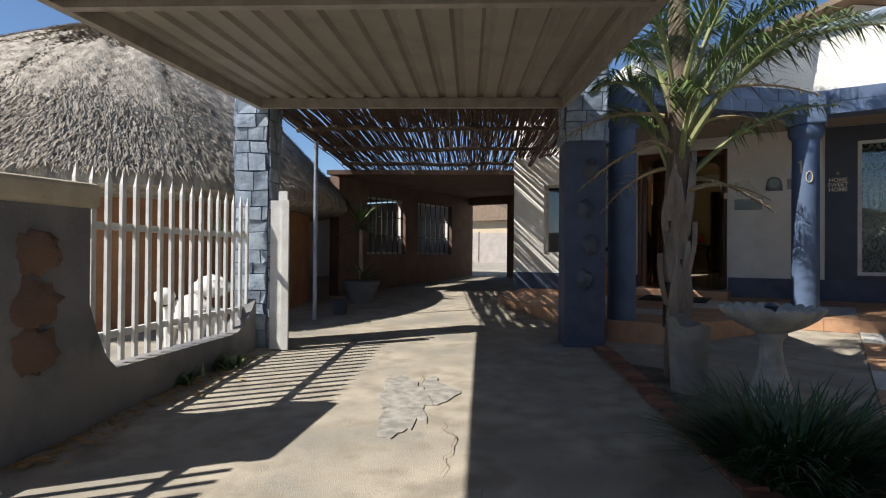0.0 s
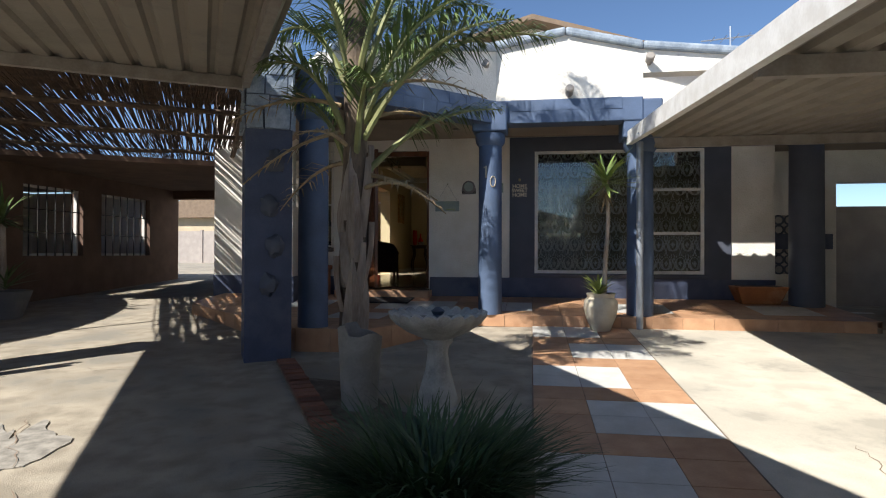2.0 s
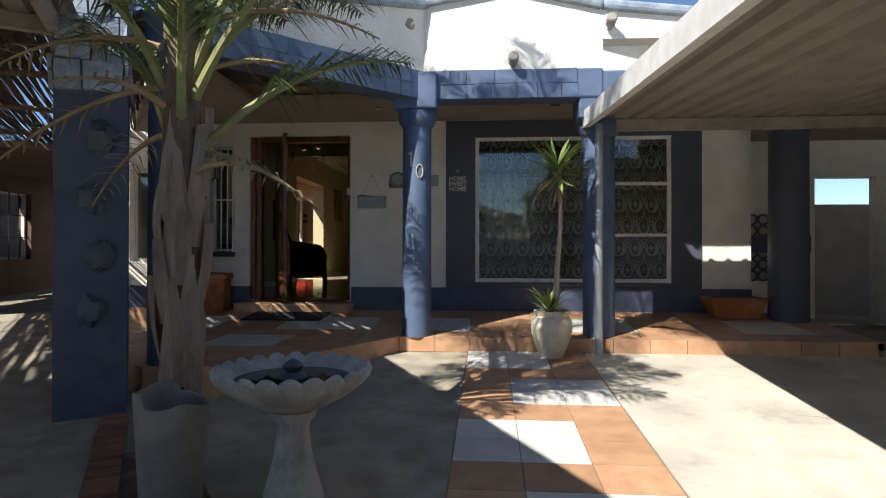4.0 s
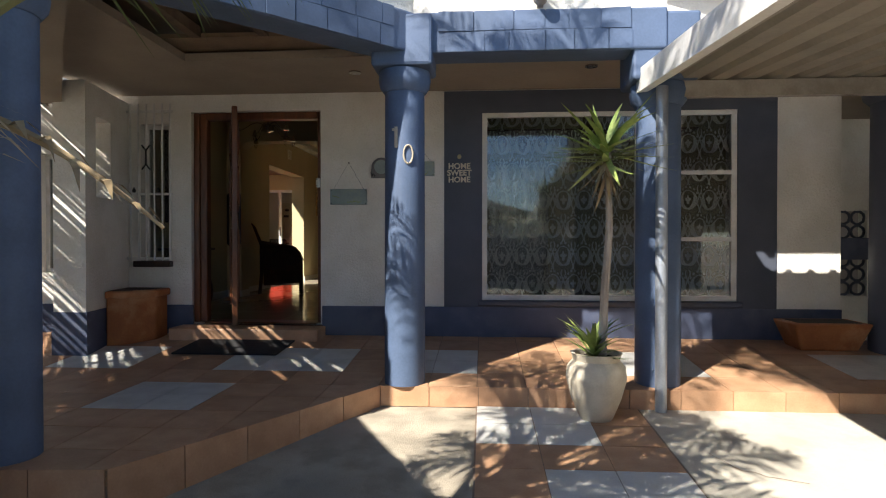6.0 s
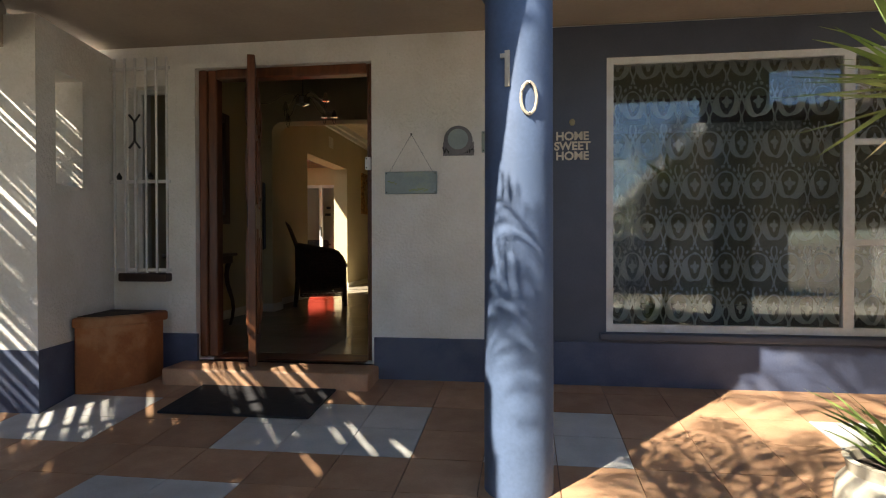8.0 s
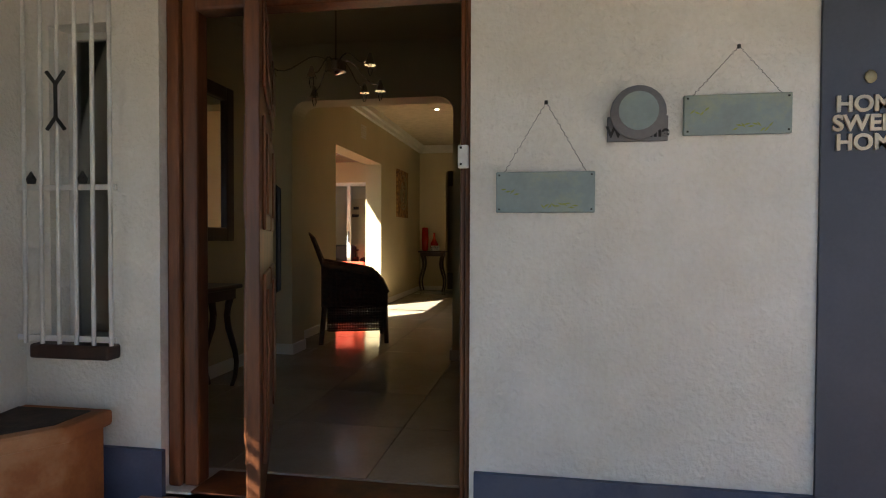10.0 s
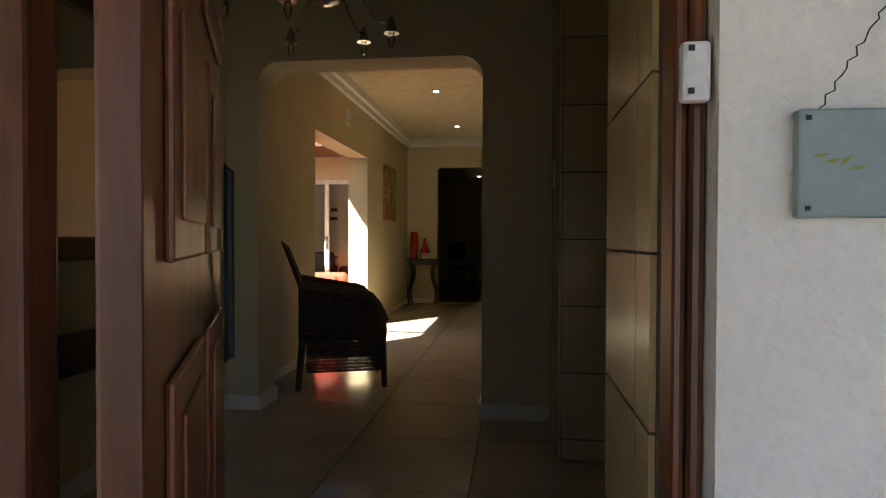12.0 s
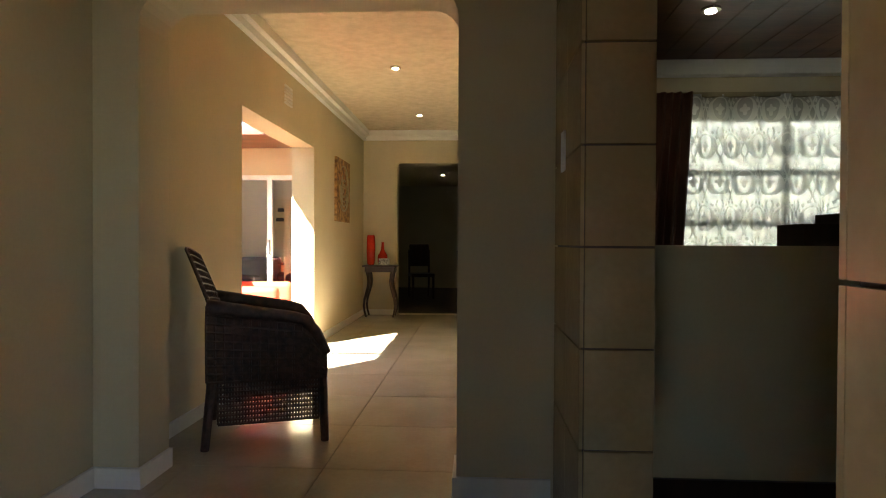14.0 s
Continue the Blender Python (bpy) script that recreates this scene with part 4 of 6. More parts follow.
box(bm, -2.28, -0.72, 18.36, 18.46, 3.22, 3.30)
box(bm, -2.33, -0.72, 18.41, 18.46, 3.16, 3.22)
structure("cornice", bm, M_COVE, "white moulded cornice along the passage ceiling", "cornice")
bm = bmesh.new()
box(bm, -2.37, -2.352, 9.65, 12.082, FZ, FZ + 0.09)
box(bm, -2.37, -2.142, 12.082, 12.10, FZ, FZ + 0.09)
box(bm, -2.16, -2.142, 12.10, 12.36, FZ, FZ + 0.09)
box(bm, -0.768, -0.35, 12.082, 12.10, FZ, FZ + 0.09)
box(bm, -0.768, -0.75, 12.10, 12.36, FZ, FZ + 0.09)
box(bm, -2.38, -2.362, 12.36, 13.8, FZ, FZ + 0.08)
box(bm, -2.38, -2.362, 15.73, 18.46, FZ, FZ + 0.08)
box(bm, -2.36, -1.87, 18.44, 18.46, FZ, FZ + 0.08)
structure("baseboard", bm, M_COVE, "pale tiled skirting along the hall walls", "baseboard")

# floors
bm = bmesh.new()
box(bm, -2.6, 4.4, 9.4, 14.2, 0.25, FZ - 0.008)
box(bm, -4.9, 0.6, 14.2, 24.2, 0.25, FZ - 0.008)
box(bm, -4.9, -2.6, 12.5, 14.2, 0.25, FZ - 0.008)
floor = structure("floor", bm, M_JOINT, "glossy beige tiled floor through the house", "floor")

# tiled post, half wall, tiled entry wall
tp = structure("tiled_post", box(bmesh.new(), -0.325, -0.10, 11.49, 12.098, 0.4, HC), M_JOINT, "square post clad in beige wall tiles", "post")
tw = structure("wall_tiled_entry", box(bmesh.new(), -0.292, 0.05, 9.652, 10.168, 0.4, HC), M_JOINT, "entry wall clad in large beige tiles", "wall")
k, z = 0, 1.615 - 0.327 * 4
while z < HC:
    z1 = min(z + 0.327, HC)
    z0 = max(z, FZ)
    for a, b, c, d in ((-0.322, -0.103, 11.476, 11.489), (-0.338, -0.326, 11.478, 11.77), (-0.338, -0.326, 11.775, 12.09)):
        part("tile", box(bmesh.new(), a, b, c, d, z0 + 0.004, z1 - 0.004), M_WALLT, tp)
    z += 0.327
zs = [FZ, 0.925, 1.257, 1.589, 1.921, 2.253, 2.585, 2.917, HC]
for z0, z1 in zip(zs, zs[1:]):
    for c, d in ((9.655, 9.783), (9.789, 10.167)):
        part("tile", box(bmesh.new(), -0.305, -0.293, c, d, z0 + 0.003, z1 - 0.003), M_WALLT, tw)
    part("tile", box(bmesh.new(), -0.305, 0.05, 10.169, 10.18, z0 + 0.003, z1 - 0.003), M_WALLT, tw)
bm = box(bmesh.new(), -0.10, 1.35, 12.15, 12.30, 0.4, 1.62)
structure("baseboard_half_wall", box(bmesh.new(), -0.10, 1.35, 12.13, 12.149, FZ, FZ + 0.09), M_DARKW, "dark skirting along the half wall", "baseboard")
structure("half_wall", bm, M_CREAM, "cream half-height wall between hall and lounge", "wall")

# added out of view to keep front window light off the half wall
structure("wall_hall_light_block", box(bmesh.new(), 1.03, 1.18, 9.652, 12.14, 0.4, HC), M_CREAM, "unseen cream wall added to block window light from the hall", "wall")
# lounge with front window and lace
bm = wall_bm(bmesh.new(), "x", 13.7, 13.9, -0.4, 4.4, 0.3, 3.2, [(0.62, 2.3, 1.35, 2.52)])
structure("wall_lounge_back", bm, M_CREAM, "cream lounge wall with curtained window", "wall")
bm = box(bmesh.new(), 4.2, 4.4, 9.65, 13.9, 0.3, 3.3)
structure("wall_lounge_east", bm, M_CREAM, "cream lounge end wall", "wall")
lb = bmesh.new()
for k in range(26):
    box(lb, -0.35 + k * 0.18, -0.35 + k * 0.18 + 0.172, 12.3, 13.7, 2.86, 2.88)
structure("ceiling_lounge", lb, M_BOARD, "varnished tongue and groove lounge ceiling boards", "ceiling")
bm = box(bmesh.new(), -0.4, 4.4, 12.51, 13.9, 2.89, 2.95)
structure("ceiling_lounge_top", bm, M_CREAM, "closed roof above the lounge ceiling", "ceiling")
structure("wall_lounge_header", box(bmesh.new(), -0.335, 4.2, 12.31, 12.5, 2.885, HC + 0.05), M_CREAM, "cream wall above the lounge opening", "wall")
bm = box(bmesh.new(), -0.4, 4.2, 13.62, 13.7, 2.76, 2.86)
structure("cornice_lounge", bm, M_COVE, "pale cornice in the lounge", "cornice")

def cloth(bm, x0, x1, y, z0, z1, amp, waves, seed=0.0, lean=0.0, nx=90, nz=8):
    g = []
    for i in range(nx + 1):
        s = i / nx
        x = x0 + (x1 - x0) * s
        col = []
        for j in range(nz + 1):
            t = j / nz
            yy = y + amp * (0.7 + 0.3 * (1 - t)) * math.sin(s * waves * 2 * math.pi + 0.8 * math.sin(s * 9 + seed)) + 0.3 * amp * math.sin(3 * t + s * 20 + seed)
            col.append(bm.verts.new((x + lean * (1 - t), yy, z0 + (z1 - z0) * t)))
        g.append(col)
    for i in range(nx):
        for j in range(nz):
            bm.faces.new((g[i][j], g[i + 1][j], g[i + 1][j + 1], g[i][j + 1]))
    return bm

nc = tagged(part("net_curtain", cloth(bmesh.new(), 0.66, 2.3, 13.6, FZ, 2.615, 0.035, 9), M_NET, smooth=True, fix=False), "white patterned net curtain at the lounge window", "curtain")
dr = tagged(part("drape", cloth(bmesh.new(), 0.50, 0.74, 13.54, FZ, 2.62, 0.03, 4, 2.0, -0.12), M_CURT, smooth=True, fix=False), "dark brown gathered drape beside the net curtain", "curtain")
tagged(part("curtain_rail", box(bmesh.new(), 0.45, 2.4, 13.58, 13.61, 2.60, 2.63), M_BRASS), "thin brass curtain rail on the lounge wall", "curtain rail")
lw = thing("window_4", 1.4, 13.8, 1.35, "white steel framed lounge window", "window", kind="structure")
for q in (0.62, 1.45, 2.26):
    part("window_frame", box(bmesh.new(), q, q + 0.04, 13.78, 13.82, 1.35, 2.52), M_STEELW, lw)
for q in (1.35, 1.75, 2.1, 2.48):
    part("window_frame", box(bmesh.new(), 0.62, 2.3, 13.785, 13.815, q, q + 0.04), M_STEELW, lw)
p = part("pane", box(bmesh.new(), 0.66, 2.26, 13.797, 13.803, 1.39, 2.48), M_DIM_PANE, lw)
ch = thing("wall_unit", 1.35, 12.2, FZ, "dark stepped cabinet at the end of the half wall", "cabinet")
part("body", box(bmesh.new(), 0.80, 1.34, 12.31, 12.55, FZ, 1.72), M_DARKW, ch)
part("upper_body", box(bmesh.new(), 0.98, 1.34, 12.31, 12.55, 1.721, 1.77), M_DARKW, ch)

# added sunlit backdrop, so the net window reads white instead of sky blue
structure("wall_window_backdrop", box(bmesh.new(), -0.3, 8.0, 17.5, 17.7, 0.1, 4.2), M_WHITE, "added white backdrop wall that brightens the lounge window", "wall")
# dining room seen through the dark doorway
bm = bmesh.new()
box(bm, -3.6, -3.4, 18.7, 24, 0.3, 3.2)
box(bm, 0.4, 0.6, 18.7, 24, 0.3, 3.2)
box(bm, -3.6, 0.6, 24, 24.2, 0.3, 3.2)
box(bm, -3.6, -2.62, 18.46, 18.7, 0.3, 3.2)
box(bm, -0.4, 0.6, 18.5, 18.7, 0.3, 3.2)
structure("wall_dining", bm, M_CREAM, "dim cream dining room walls", "wall")
structure("ceiling_dining", box(bmesh.new(), -3.6, 0.6, 18.7, 24.2, 3.0, 3.05), M_CEIL, "dim dining room ceiling", "ceiling")

# sunroom beyond the passage opening
bm = bmesh.new()
box(bm, -5.0, -4.8, 12.5, 19.4, 0.3, 3.0)
box(bm, -4.8, -2.62, 12.3, 12.5, 0.3, 3.0)
structure("wall_sunroom", bm, M_WHITE, "white sunroom walls", "wall")
SLD = (-4.75, -2.9, FZ, 2.5)
bm = wall_bm(bmesh.new(), "x", 17.2, 17.4, -4.8, -2.62, 0.3, 3.0, [SLD])
structure("wall_sunroom_end", bm, M_CREAM, "cream sunroom wall with wide sliding door", "wall")
bm = bmesh.new()
box(bm, -4.8, -3.4, 19.2, 19.4, 0.3, 3.0)
structure("wall_study", bm, M_CREAM, "cream study wall with painted lettering", "wall")
structure("ceiling_study", box(bmesh.new(), -5.0, -2.62, 17.4, 19.4, 2.9, 2.95), M_CEIL, "study ceiling", "ceiling")
structure("ceiling_sunroom", box(bmesh.new(), -4.8, -2.62, 16.2, 17.2, 2.85, 2.95), M_BOARD, "varnished boards over the sunroom end", "ceiling")
sr = thing("sunroom_roof", -4.4, 14, 3.0, "glazed sunroom roof on dark timber rafters", "roof")
for k in (0, 1, 4):
    y = 12.55 + k * 0.8
    part("rafter", box(bmesh.new(), -4.8, -2.62, y, y + 0.03, 2.94, 3.0), M_DARKW, sr)
# opaque strip added to shorten the sun patch on the passage floor
part("roof_board", box(bmesh.new(), -3.2, -2.63, 12.62, 16.19, 3.012, 3.03), M_BOARD, sr, "opaque boards added next to the house to limit the sun")
for k in range(4):
    for j in range(3):
        p = part("pane", box(bmesh.new(), -4.8 + j * 0.72, -4.09 + j * 0.72, 12.62 + k * 0.8, 13.34 + k * 0.8, 3.001, 3.009), M_CLEAR, sr)
        p.visible_shadow = False
sd = thing("sliding_door", -4.2, 17.25, FZ, "white aluminium framed glass sliding door", "door")
for q in (-4.75, -3.9, -3.42, -2.96):
    part("door_frame", box(bmesh.new(), q, q + 0.06, 17.22, 17.28, FZ, 2.5), M_STEELW, sd)
part("door_frame", box(bmesh.new(), -4.69, -2.96, 17.225, 17.275, 2.44, 2.5), M_STEELW, sd)
p = part("pane", box(bmesh.new(), -4.69, -2.96, 17.245, 17.25, FZ, 2.44), M_CLEAR, sd)
p.visible_shadow = False
part("handle", box(bmesh.new(), -3.39, -3.375, 17.18, 17.22, 1.45, 1.65), M_BLACK, sd)

def text_thing(name, body, size, m, mtx, label, category, parent=None, depth=0.004, align="CENTER"):
    cu = bpy.data.curves.new(name, "FONT")
    cu.body, cu.size, cu.extrude, cu.align_x = body, size, depth, align
    cu.space_line, cu.offset = 0.86, 0.002
    tmp = bpy.data.objects.new(name, cu)
    me = bpy.data.meshes.new_from_object(tmp)
    bpy.data.objects.remove(tmp)
    me.materials.append(m)
    ob = new(name, me)
    ob.matrix_basis = mtx
    if parent is not None:
        ob.parent = parent
        ob.matrix_parent_inverse = parent.matrix_basis.inverted()
        if label:
            ob["label"] = label
        return ob
    return tagged(ob, label, category)

# lettering on the study wall: unreadable words as bars
wl = thing("wall_lettering", -3.9, 19.19, 1.9, "dark painted lettering on the study wall", "wall lettering")
for x0, x1, z in ((-3.95, -3.70, 2.12), (-3.66, -3.5, 2.11), (-3.98, -3.78, 1.96), (-3.72, -3.52, 1.95)):
    part("word", box(bmesh.new(), x0, x1, 19.19, 19.198, z, z + 0.06), M_BLACK, wl)

def armchair(x, y, z, rz, m, label):
    """Rounded upholstered chair."""
    c = thing("armchair", x, y, z, label, "armchair")
    M = Matrix.Translation((x, y, z)) @ Matrix.Rotation(rz, 4, "Z")
    def bx(name, *a):
        bevel(part(name, box(bmesh.new(), *a, M), m, c, smooth=True), 0.06, 4)
    bx("seat", -0.33, 0.33, -0.32, 0.32, 0.12, 0.45)
    bx("backrest", -0.40, 0.40, 0.25, 0.45, 0.12, 0.86)
    bx("armrest", -0.46, -0.31, -0.36, 0.34, 0.08, 0.62)
    bx("armrest", 0.31, 0.46, -0.36, 0.34, 0.08, 0.62)
    for sx in (-0.35, 0.35):
        for sy in (-0.28, 0.35):
            part("leg", box(bmesh.new(), sx - 0.03, sx + 0.03, sy - 0.03, sy + 0.03, 0, 0.13, M), M_DARKW, c)
    return c

armchair(-3.17, 16.1, FZ, 1.7, M_RED, "bright red upholstered armchair in the sunroom")
armchair(-3.75, 18.2, FZ, 0.9, M_DARK, "dark leather chair behind the glass door")
dk = thing("desk", -3.9, 18.9, FZ, "dark desk against the study wall", "desk")
part("desktop", box(bmesh.new(), -4.6, -3.45, 18.6, 19.15, 1.26, 1.30), M_DARKW, dk)
for x in (-4.55, -3.5):
    part("leg", box(bmesh.new(), x, x + 0.05, 18.62, 19.13, FZ, 1.26), M_DARKW, dk)

# wicker chair in the passage
wc = thing("wicker_chair", -1.9, 13.05, FZ, "dark brown high-backed wicker armchair on tiles", "chair")
bm = bmesh.new()
def rib_surface(bm, fn, nu, nv, r=0.007):
    for i in range(nu + 1):
        tube(bm, [fn(i / nu, j / 10) for j in range(11)], r, r, 5)
    for j in range(nv + 1):
        tube(bm, [fn(i / 14, j / nv) for i in range(15)], r * 1.15, r * 1.15, 5)
    return bm
CX, CY = -1.87, 12.98
def shell(bm, fn, nu=14, nv=14, t=0.02):
    g = [[bm.verts.new(fn(i / nu, j / nv)) for j in range(nv + 1)] for i in range(nu + 1)]
    for i in range(nu):
        for j in range(nv):
            bm.faces.new((g[i][j], g[i + 1][j], g[i + 1][j + 1], g[i][j + 1]))
    bmesh.ops.solidify(bm, geom=list(bm.faces), thickness=t)
    return bm
def back_fn(s, t):
    a = (s - 0.5) * 2
    return Vector((CX - 0.20 - 0.24 * t ** 1.15 + 0.05 * a * a, CY + a * (0.29 - 0.05 * t), FZ + 0.40 + 0.66 * t - 0.05 * a * a * t))
part("backrest", rib_surface(shell(bmesh.new(), back_fn), back_fn, 16, 16), M_WICKER, wc, smooth=True)
bevel(part("seat", box(bmesh.new(), CX - 0.26, CX + 0.33, CY - 0.27, CY + 0.27, FZ + 0.34, FZ + 0.44), M_WICKER, wc), 0.03, 3)
for sy in (-1, 1):
    def arm_fn(s, t, sy=sy):
        x = CX - 0.30 + 0.66 * s
        top = 0.76 - 0.10 * s + 0.0 if s < 0.75 else 0.685 - 1.6 * (s - 0.75) ** 2 * 2
        return Vector((x, CY + sy * (0.31 + 0.03 * math.sin(math.pi * t)), FZ + 0.36 + (top - 0.36) * t))
    part("armrest", rib_surface(shell(bmesh.new(), arm_fn), arm_fn, 14, 9), M_WICKER, wc, smooth=True)
    part("arm_roll", tube(bmesh.new(), [arm_fn(s, 1.0) + Vector((0, 0, 0)) for s in np.linspace(0, 1, 12)], 0.038, 0.032, 10), M_WICKER, wc, smooth=True)
    def apron(s, t, sy=sy):
        return Vector((CX - 0.24 + 0.56 * s, CY + sy * 0.285, FZ + 0.13 + 0.22 * t))
    part("apron", rib_surface(bmesh.new(), apron, 34, 9, 0.0075), M_WICKER, wc, "open woven skirt")
    for sx in (-0.27, 0.34):
        part("leg", tube(bmesh.new(), [(CX + sx * (1.05 if sx > 0 else 1.15), CY + sy * 0.29, FZ), (CX + sx, CY + sy * 0.28, FZ + 0.4)], 0.024, 0.028, 8), M_WICKER, wc, smooth=True)
def front_fn(s, t):
    return Vector((CX + 0.345, CY - 0.28 + 0.56 * s, FZ + 0.13 + 0.22 * t))
part("apron", rib_surface(bmesh.new(), front_fn, 34, 9, 0.0075), M_WICKER, wc, "open woven skirt")

wc.matrix_basis = Matrix.Translation((-1.96, 13.0, FZ)) @ Matrix.Rotation(radians(20), 4, "Z") @ Matrix.Diagonal((0.93, 1, 1, 1))

def side_table(x0, x1, y0, y1, z, h, label, name="console_table"):
    c = thing(name, (x0 + x1) / 2, (y0 + y1) / 2, z, label, "table")
    bevel(part("tabletop", box(bmesh.new(), x0, x1, y0, y1, z + h - 0.03, z + h), M_DARKW, c), 0.012, 3)
    part("apron", box(bmesh.new(), x0 + 0.04, x1 - 0.04, y0 + 0.03, y1 - 0.03, z + h - 0.10, z + h - 0.03), M_DARKW, c)
    for sx, xx in ((-1, x0 + 0.06), (1, x1 - 0.06)):
        for sy, yy in ((-1, y0 + 0.05), (1, y1 - 0.05)):
            pts = [(xx + sx * 0.035 * math.sin(2 * math.pi * (1 - t)) , yy, z + (h - 0.06) * (1 - t)) for t in np.linspace(0, 1, 9)]
            part("leg", tube(bmesh.new(), pts, 0.026, 0.014, 8), M_DARKW, c, smooth=True)
    return c

side_table(-2.33, -2.02 + 0.2, 18.08, 18.42, FZ, 0.76, "dark wooden side table with curved legs against wall")
def vase(x, y, z, prof, label):
    return tagged(part("vase", lathe(bmesh.new(), prof, x, y, z, 24), M_REDG, smooth=True), label, "vase")
vase(-2.22, 18.22, FZ + 0.76, [(0.04, 0), (0.055, 0.02), (0.065, 0.2), (0.058, 0.42), (0.05, 0.44)], "tall red glass vase on the side table")
vase(-2.05, 18.25, FZ + 0.76, [(0.05, 0), (0.075, 0.05), (0.07, 0.14), (0.025, 0.22), (0.018, 0.32), (0.022, 0.34)], "narrow-necked red glass bottle vase on the side table")
tagged(part("photo_frame", box(bmesh.new(), -2.09, -1.93, 18.12, 18.135, FZ + 0.76, FZ + 0.86), M_PAPER), "small black and white framed card on the side table", "photo frame")

pt = thing("wall_painting", -2.37, 17.0, 1.9, "sepia rose canvas on the passage wall", "painting")
part("canvas", box(bmesh.new(), -2.38, -2.35, 16.62, 17.35, 1.88, 2.66), M_PAINTING, pt)
bm = bmesh.new()
for k in range(5):
    r = 0.05 + 0.055 * k
    pts = [(-2.346, 16.98 + r * math.cos(a + k) * 1.0, 2.3 + r * 1.05 * math.sin(a + k)) for a in np.linspace(0, 4.6, 14)]
    part("petal", tube(bmesh.new(), pts, 0.012, 0.006, 5), M_BRASS, pt)
vb = thing("air_vent", -2.37, 14.9, 2.85, "small cream louvred wall vent", "vent")
for k in range(6):
    part("slat", box(bmesh.new(), -2.38, -2.368, 14.75, 14.95, 2.86 + k * 0.03, 2.878 + k * 0.03), M_COVE, vb)

def downlight(x, y, z):
    d = thing("downlight", x, y, z, "small round recessed ceiling downlight", "ceiling light", "ceiling downlights")
    part("trim_ring", lathe(bmesh.new(), [(0.05, 0), (0.05, -0.012), (0.035, -0.014)], x, y, z, 20), M_CHROME, d)
    part("bulb", lathe(bmesh.new(), [(0.028, -0.015), (0.028, -0.02)], x, y, z, 16), M_LAMP, d, "glowing lamp")
    return d
downlight(-1.45, 15.2, 3.3)
downlight(-1.42, 17.3, 3.3)
downlight(-1.35, 21.5, 3.0)
downlight(0.55, 12.75, 2.86)

# dining chairs
def dining_chair(x, y, rz, label):
    c = thing("dining_chair", x, y, FZ, label, "chair", "dining chairs")
    M = Matrix.Translation((x, y, FZ)) @ Matrix.Rotation(rz, 4, "Z")
    bevel(part("seat", box(bmesh.new(), -0.23, 0.23, -0.22, 0.22, 0.42, 0.49, M), M_DARKW, c), 0.02)
    bevel(part("backrest", box(bmesh.new(), -0.2, 0.2, 0.2, 0.24, 0.62, 1.06, M), M_DARKW, c), 0.04, 3)
    for sx in (-0.2, 0.2):
        part("leg", tube(bmesh.new(), [M @ Vector((sx, -0.2, 0)), M @ Vector((sx, -0.19, 0.43))], 0.02, 0.026, 7), M_DARKW, c)
        part("leg", tube(bmesh.new(), [M @ Vector((sx, 0.24, 0)), M @ Vector((sx, 0.2, 0.45)), M @ Vector((sx, 0.23, 0.95))], 0.02, 0.022, 7), M_DARKW, c)
    return c
dining_chair(-1.75, 21.2, 0.3, "dark carved wooden chair in the dining room")
dining_chair(-0.75, 20.2, 1.5, "dark wooden chair at the dining table")
side_table(-0.55, 0.35, 19.6, 21.4, FZ, 0.76, "dark wooden dining table", "dining_table")

# chandelier
cx, cy, cz = -1.40, 11.1, 2.70
cl = thing("chandelier", cx, cy, HC, "chrome chandelier with curled arms and small bulbs", "chandelier")
part("rod", tube(bmesh.new(), [(cx, cy, HC), (cx, cy, cz)], 0.006, 0.006, 6), M_CHROME, cl)
part("hub", lathe(bmesh.new(), [(0.02, 0.06), (0.07, 0.03), (0.07, -0.03), (0.02, -0.05)], cx, cy, cz, 20), M_CHROME, cl, smooth=True)
for k in range(6):
    a = k * math.pi / 3 + 0.35
    L = 0.42 if k % 2 else 0.30
    pts = [(cx + r * math.cos(a), cy + r * math.sin(a), cz + 0.06 * math.sin(r / L * 5.5) - (0.05 if k % 2 == 0 else -0.02) * r / L) for r in np.linspace(0.05, L, 10)]
    arm = part("arm", tube(bmesh.new(), pts, 0.005, 0.005, 5), M_CHROME, cl, smooth=True)
    ex, ey, ez2 = pts[-1]
    part("shade", lathe(bmesh.new(), [(0.008, 0.02), (0.03, -0.05), (0.036, -0.055)], ex, ey, ez2, 14), M_CHROME, arm, smooth=True)
    part("bulb", lathe(bmesh.new(), [(0.012, -0.055), (0.017, -0.09), (0.006, -0.12)], ex, ey, ez2, 10), M_CLEAR, arm, smooth=True)

# hall mirror and console
mi = thing("wall_mirror", -2.36, 10.95, 1.52, "dark framed mirror above the hall console", "mirror")
part("mirror_glass", box(bmesh.new(), -2.365, -2.355, 10.55, 11.33, 1.62, 2.56), M_MIRROR, mi)
for a, b, c, d in ((10.45, 10.55, 1.52, 2.66), (11.33, 11.43, 1.52, 2.66)):
    bevel(part("frame", box(bmesh.new(), -2.369, -2.325, a, b, c, d), M_DARKW, mi), 0.01)
for c, d in ((1.52, 1.62), (2.56, 2.66)):
    bevel(part("frame", box(bmesh.new(), -2.369, -2.325, 10.55, 11.33, c, d), M_DARKW, mi), 0.01)
side_table(-2.34, -2.05, 10.25, 11.05, FZ, 0.70, "dark wooden hall console table under the mirror")

# front door: frame and pivoting leaf
dr1 = thing("door_1", -1.1, 9.45, FZ, "red-brown panelled pivot door standing open", "door", kind="structure")
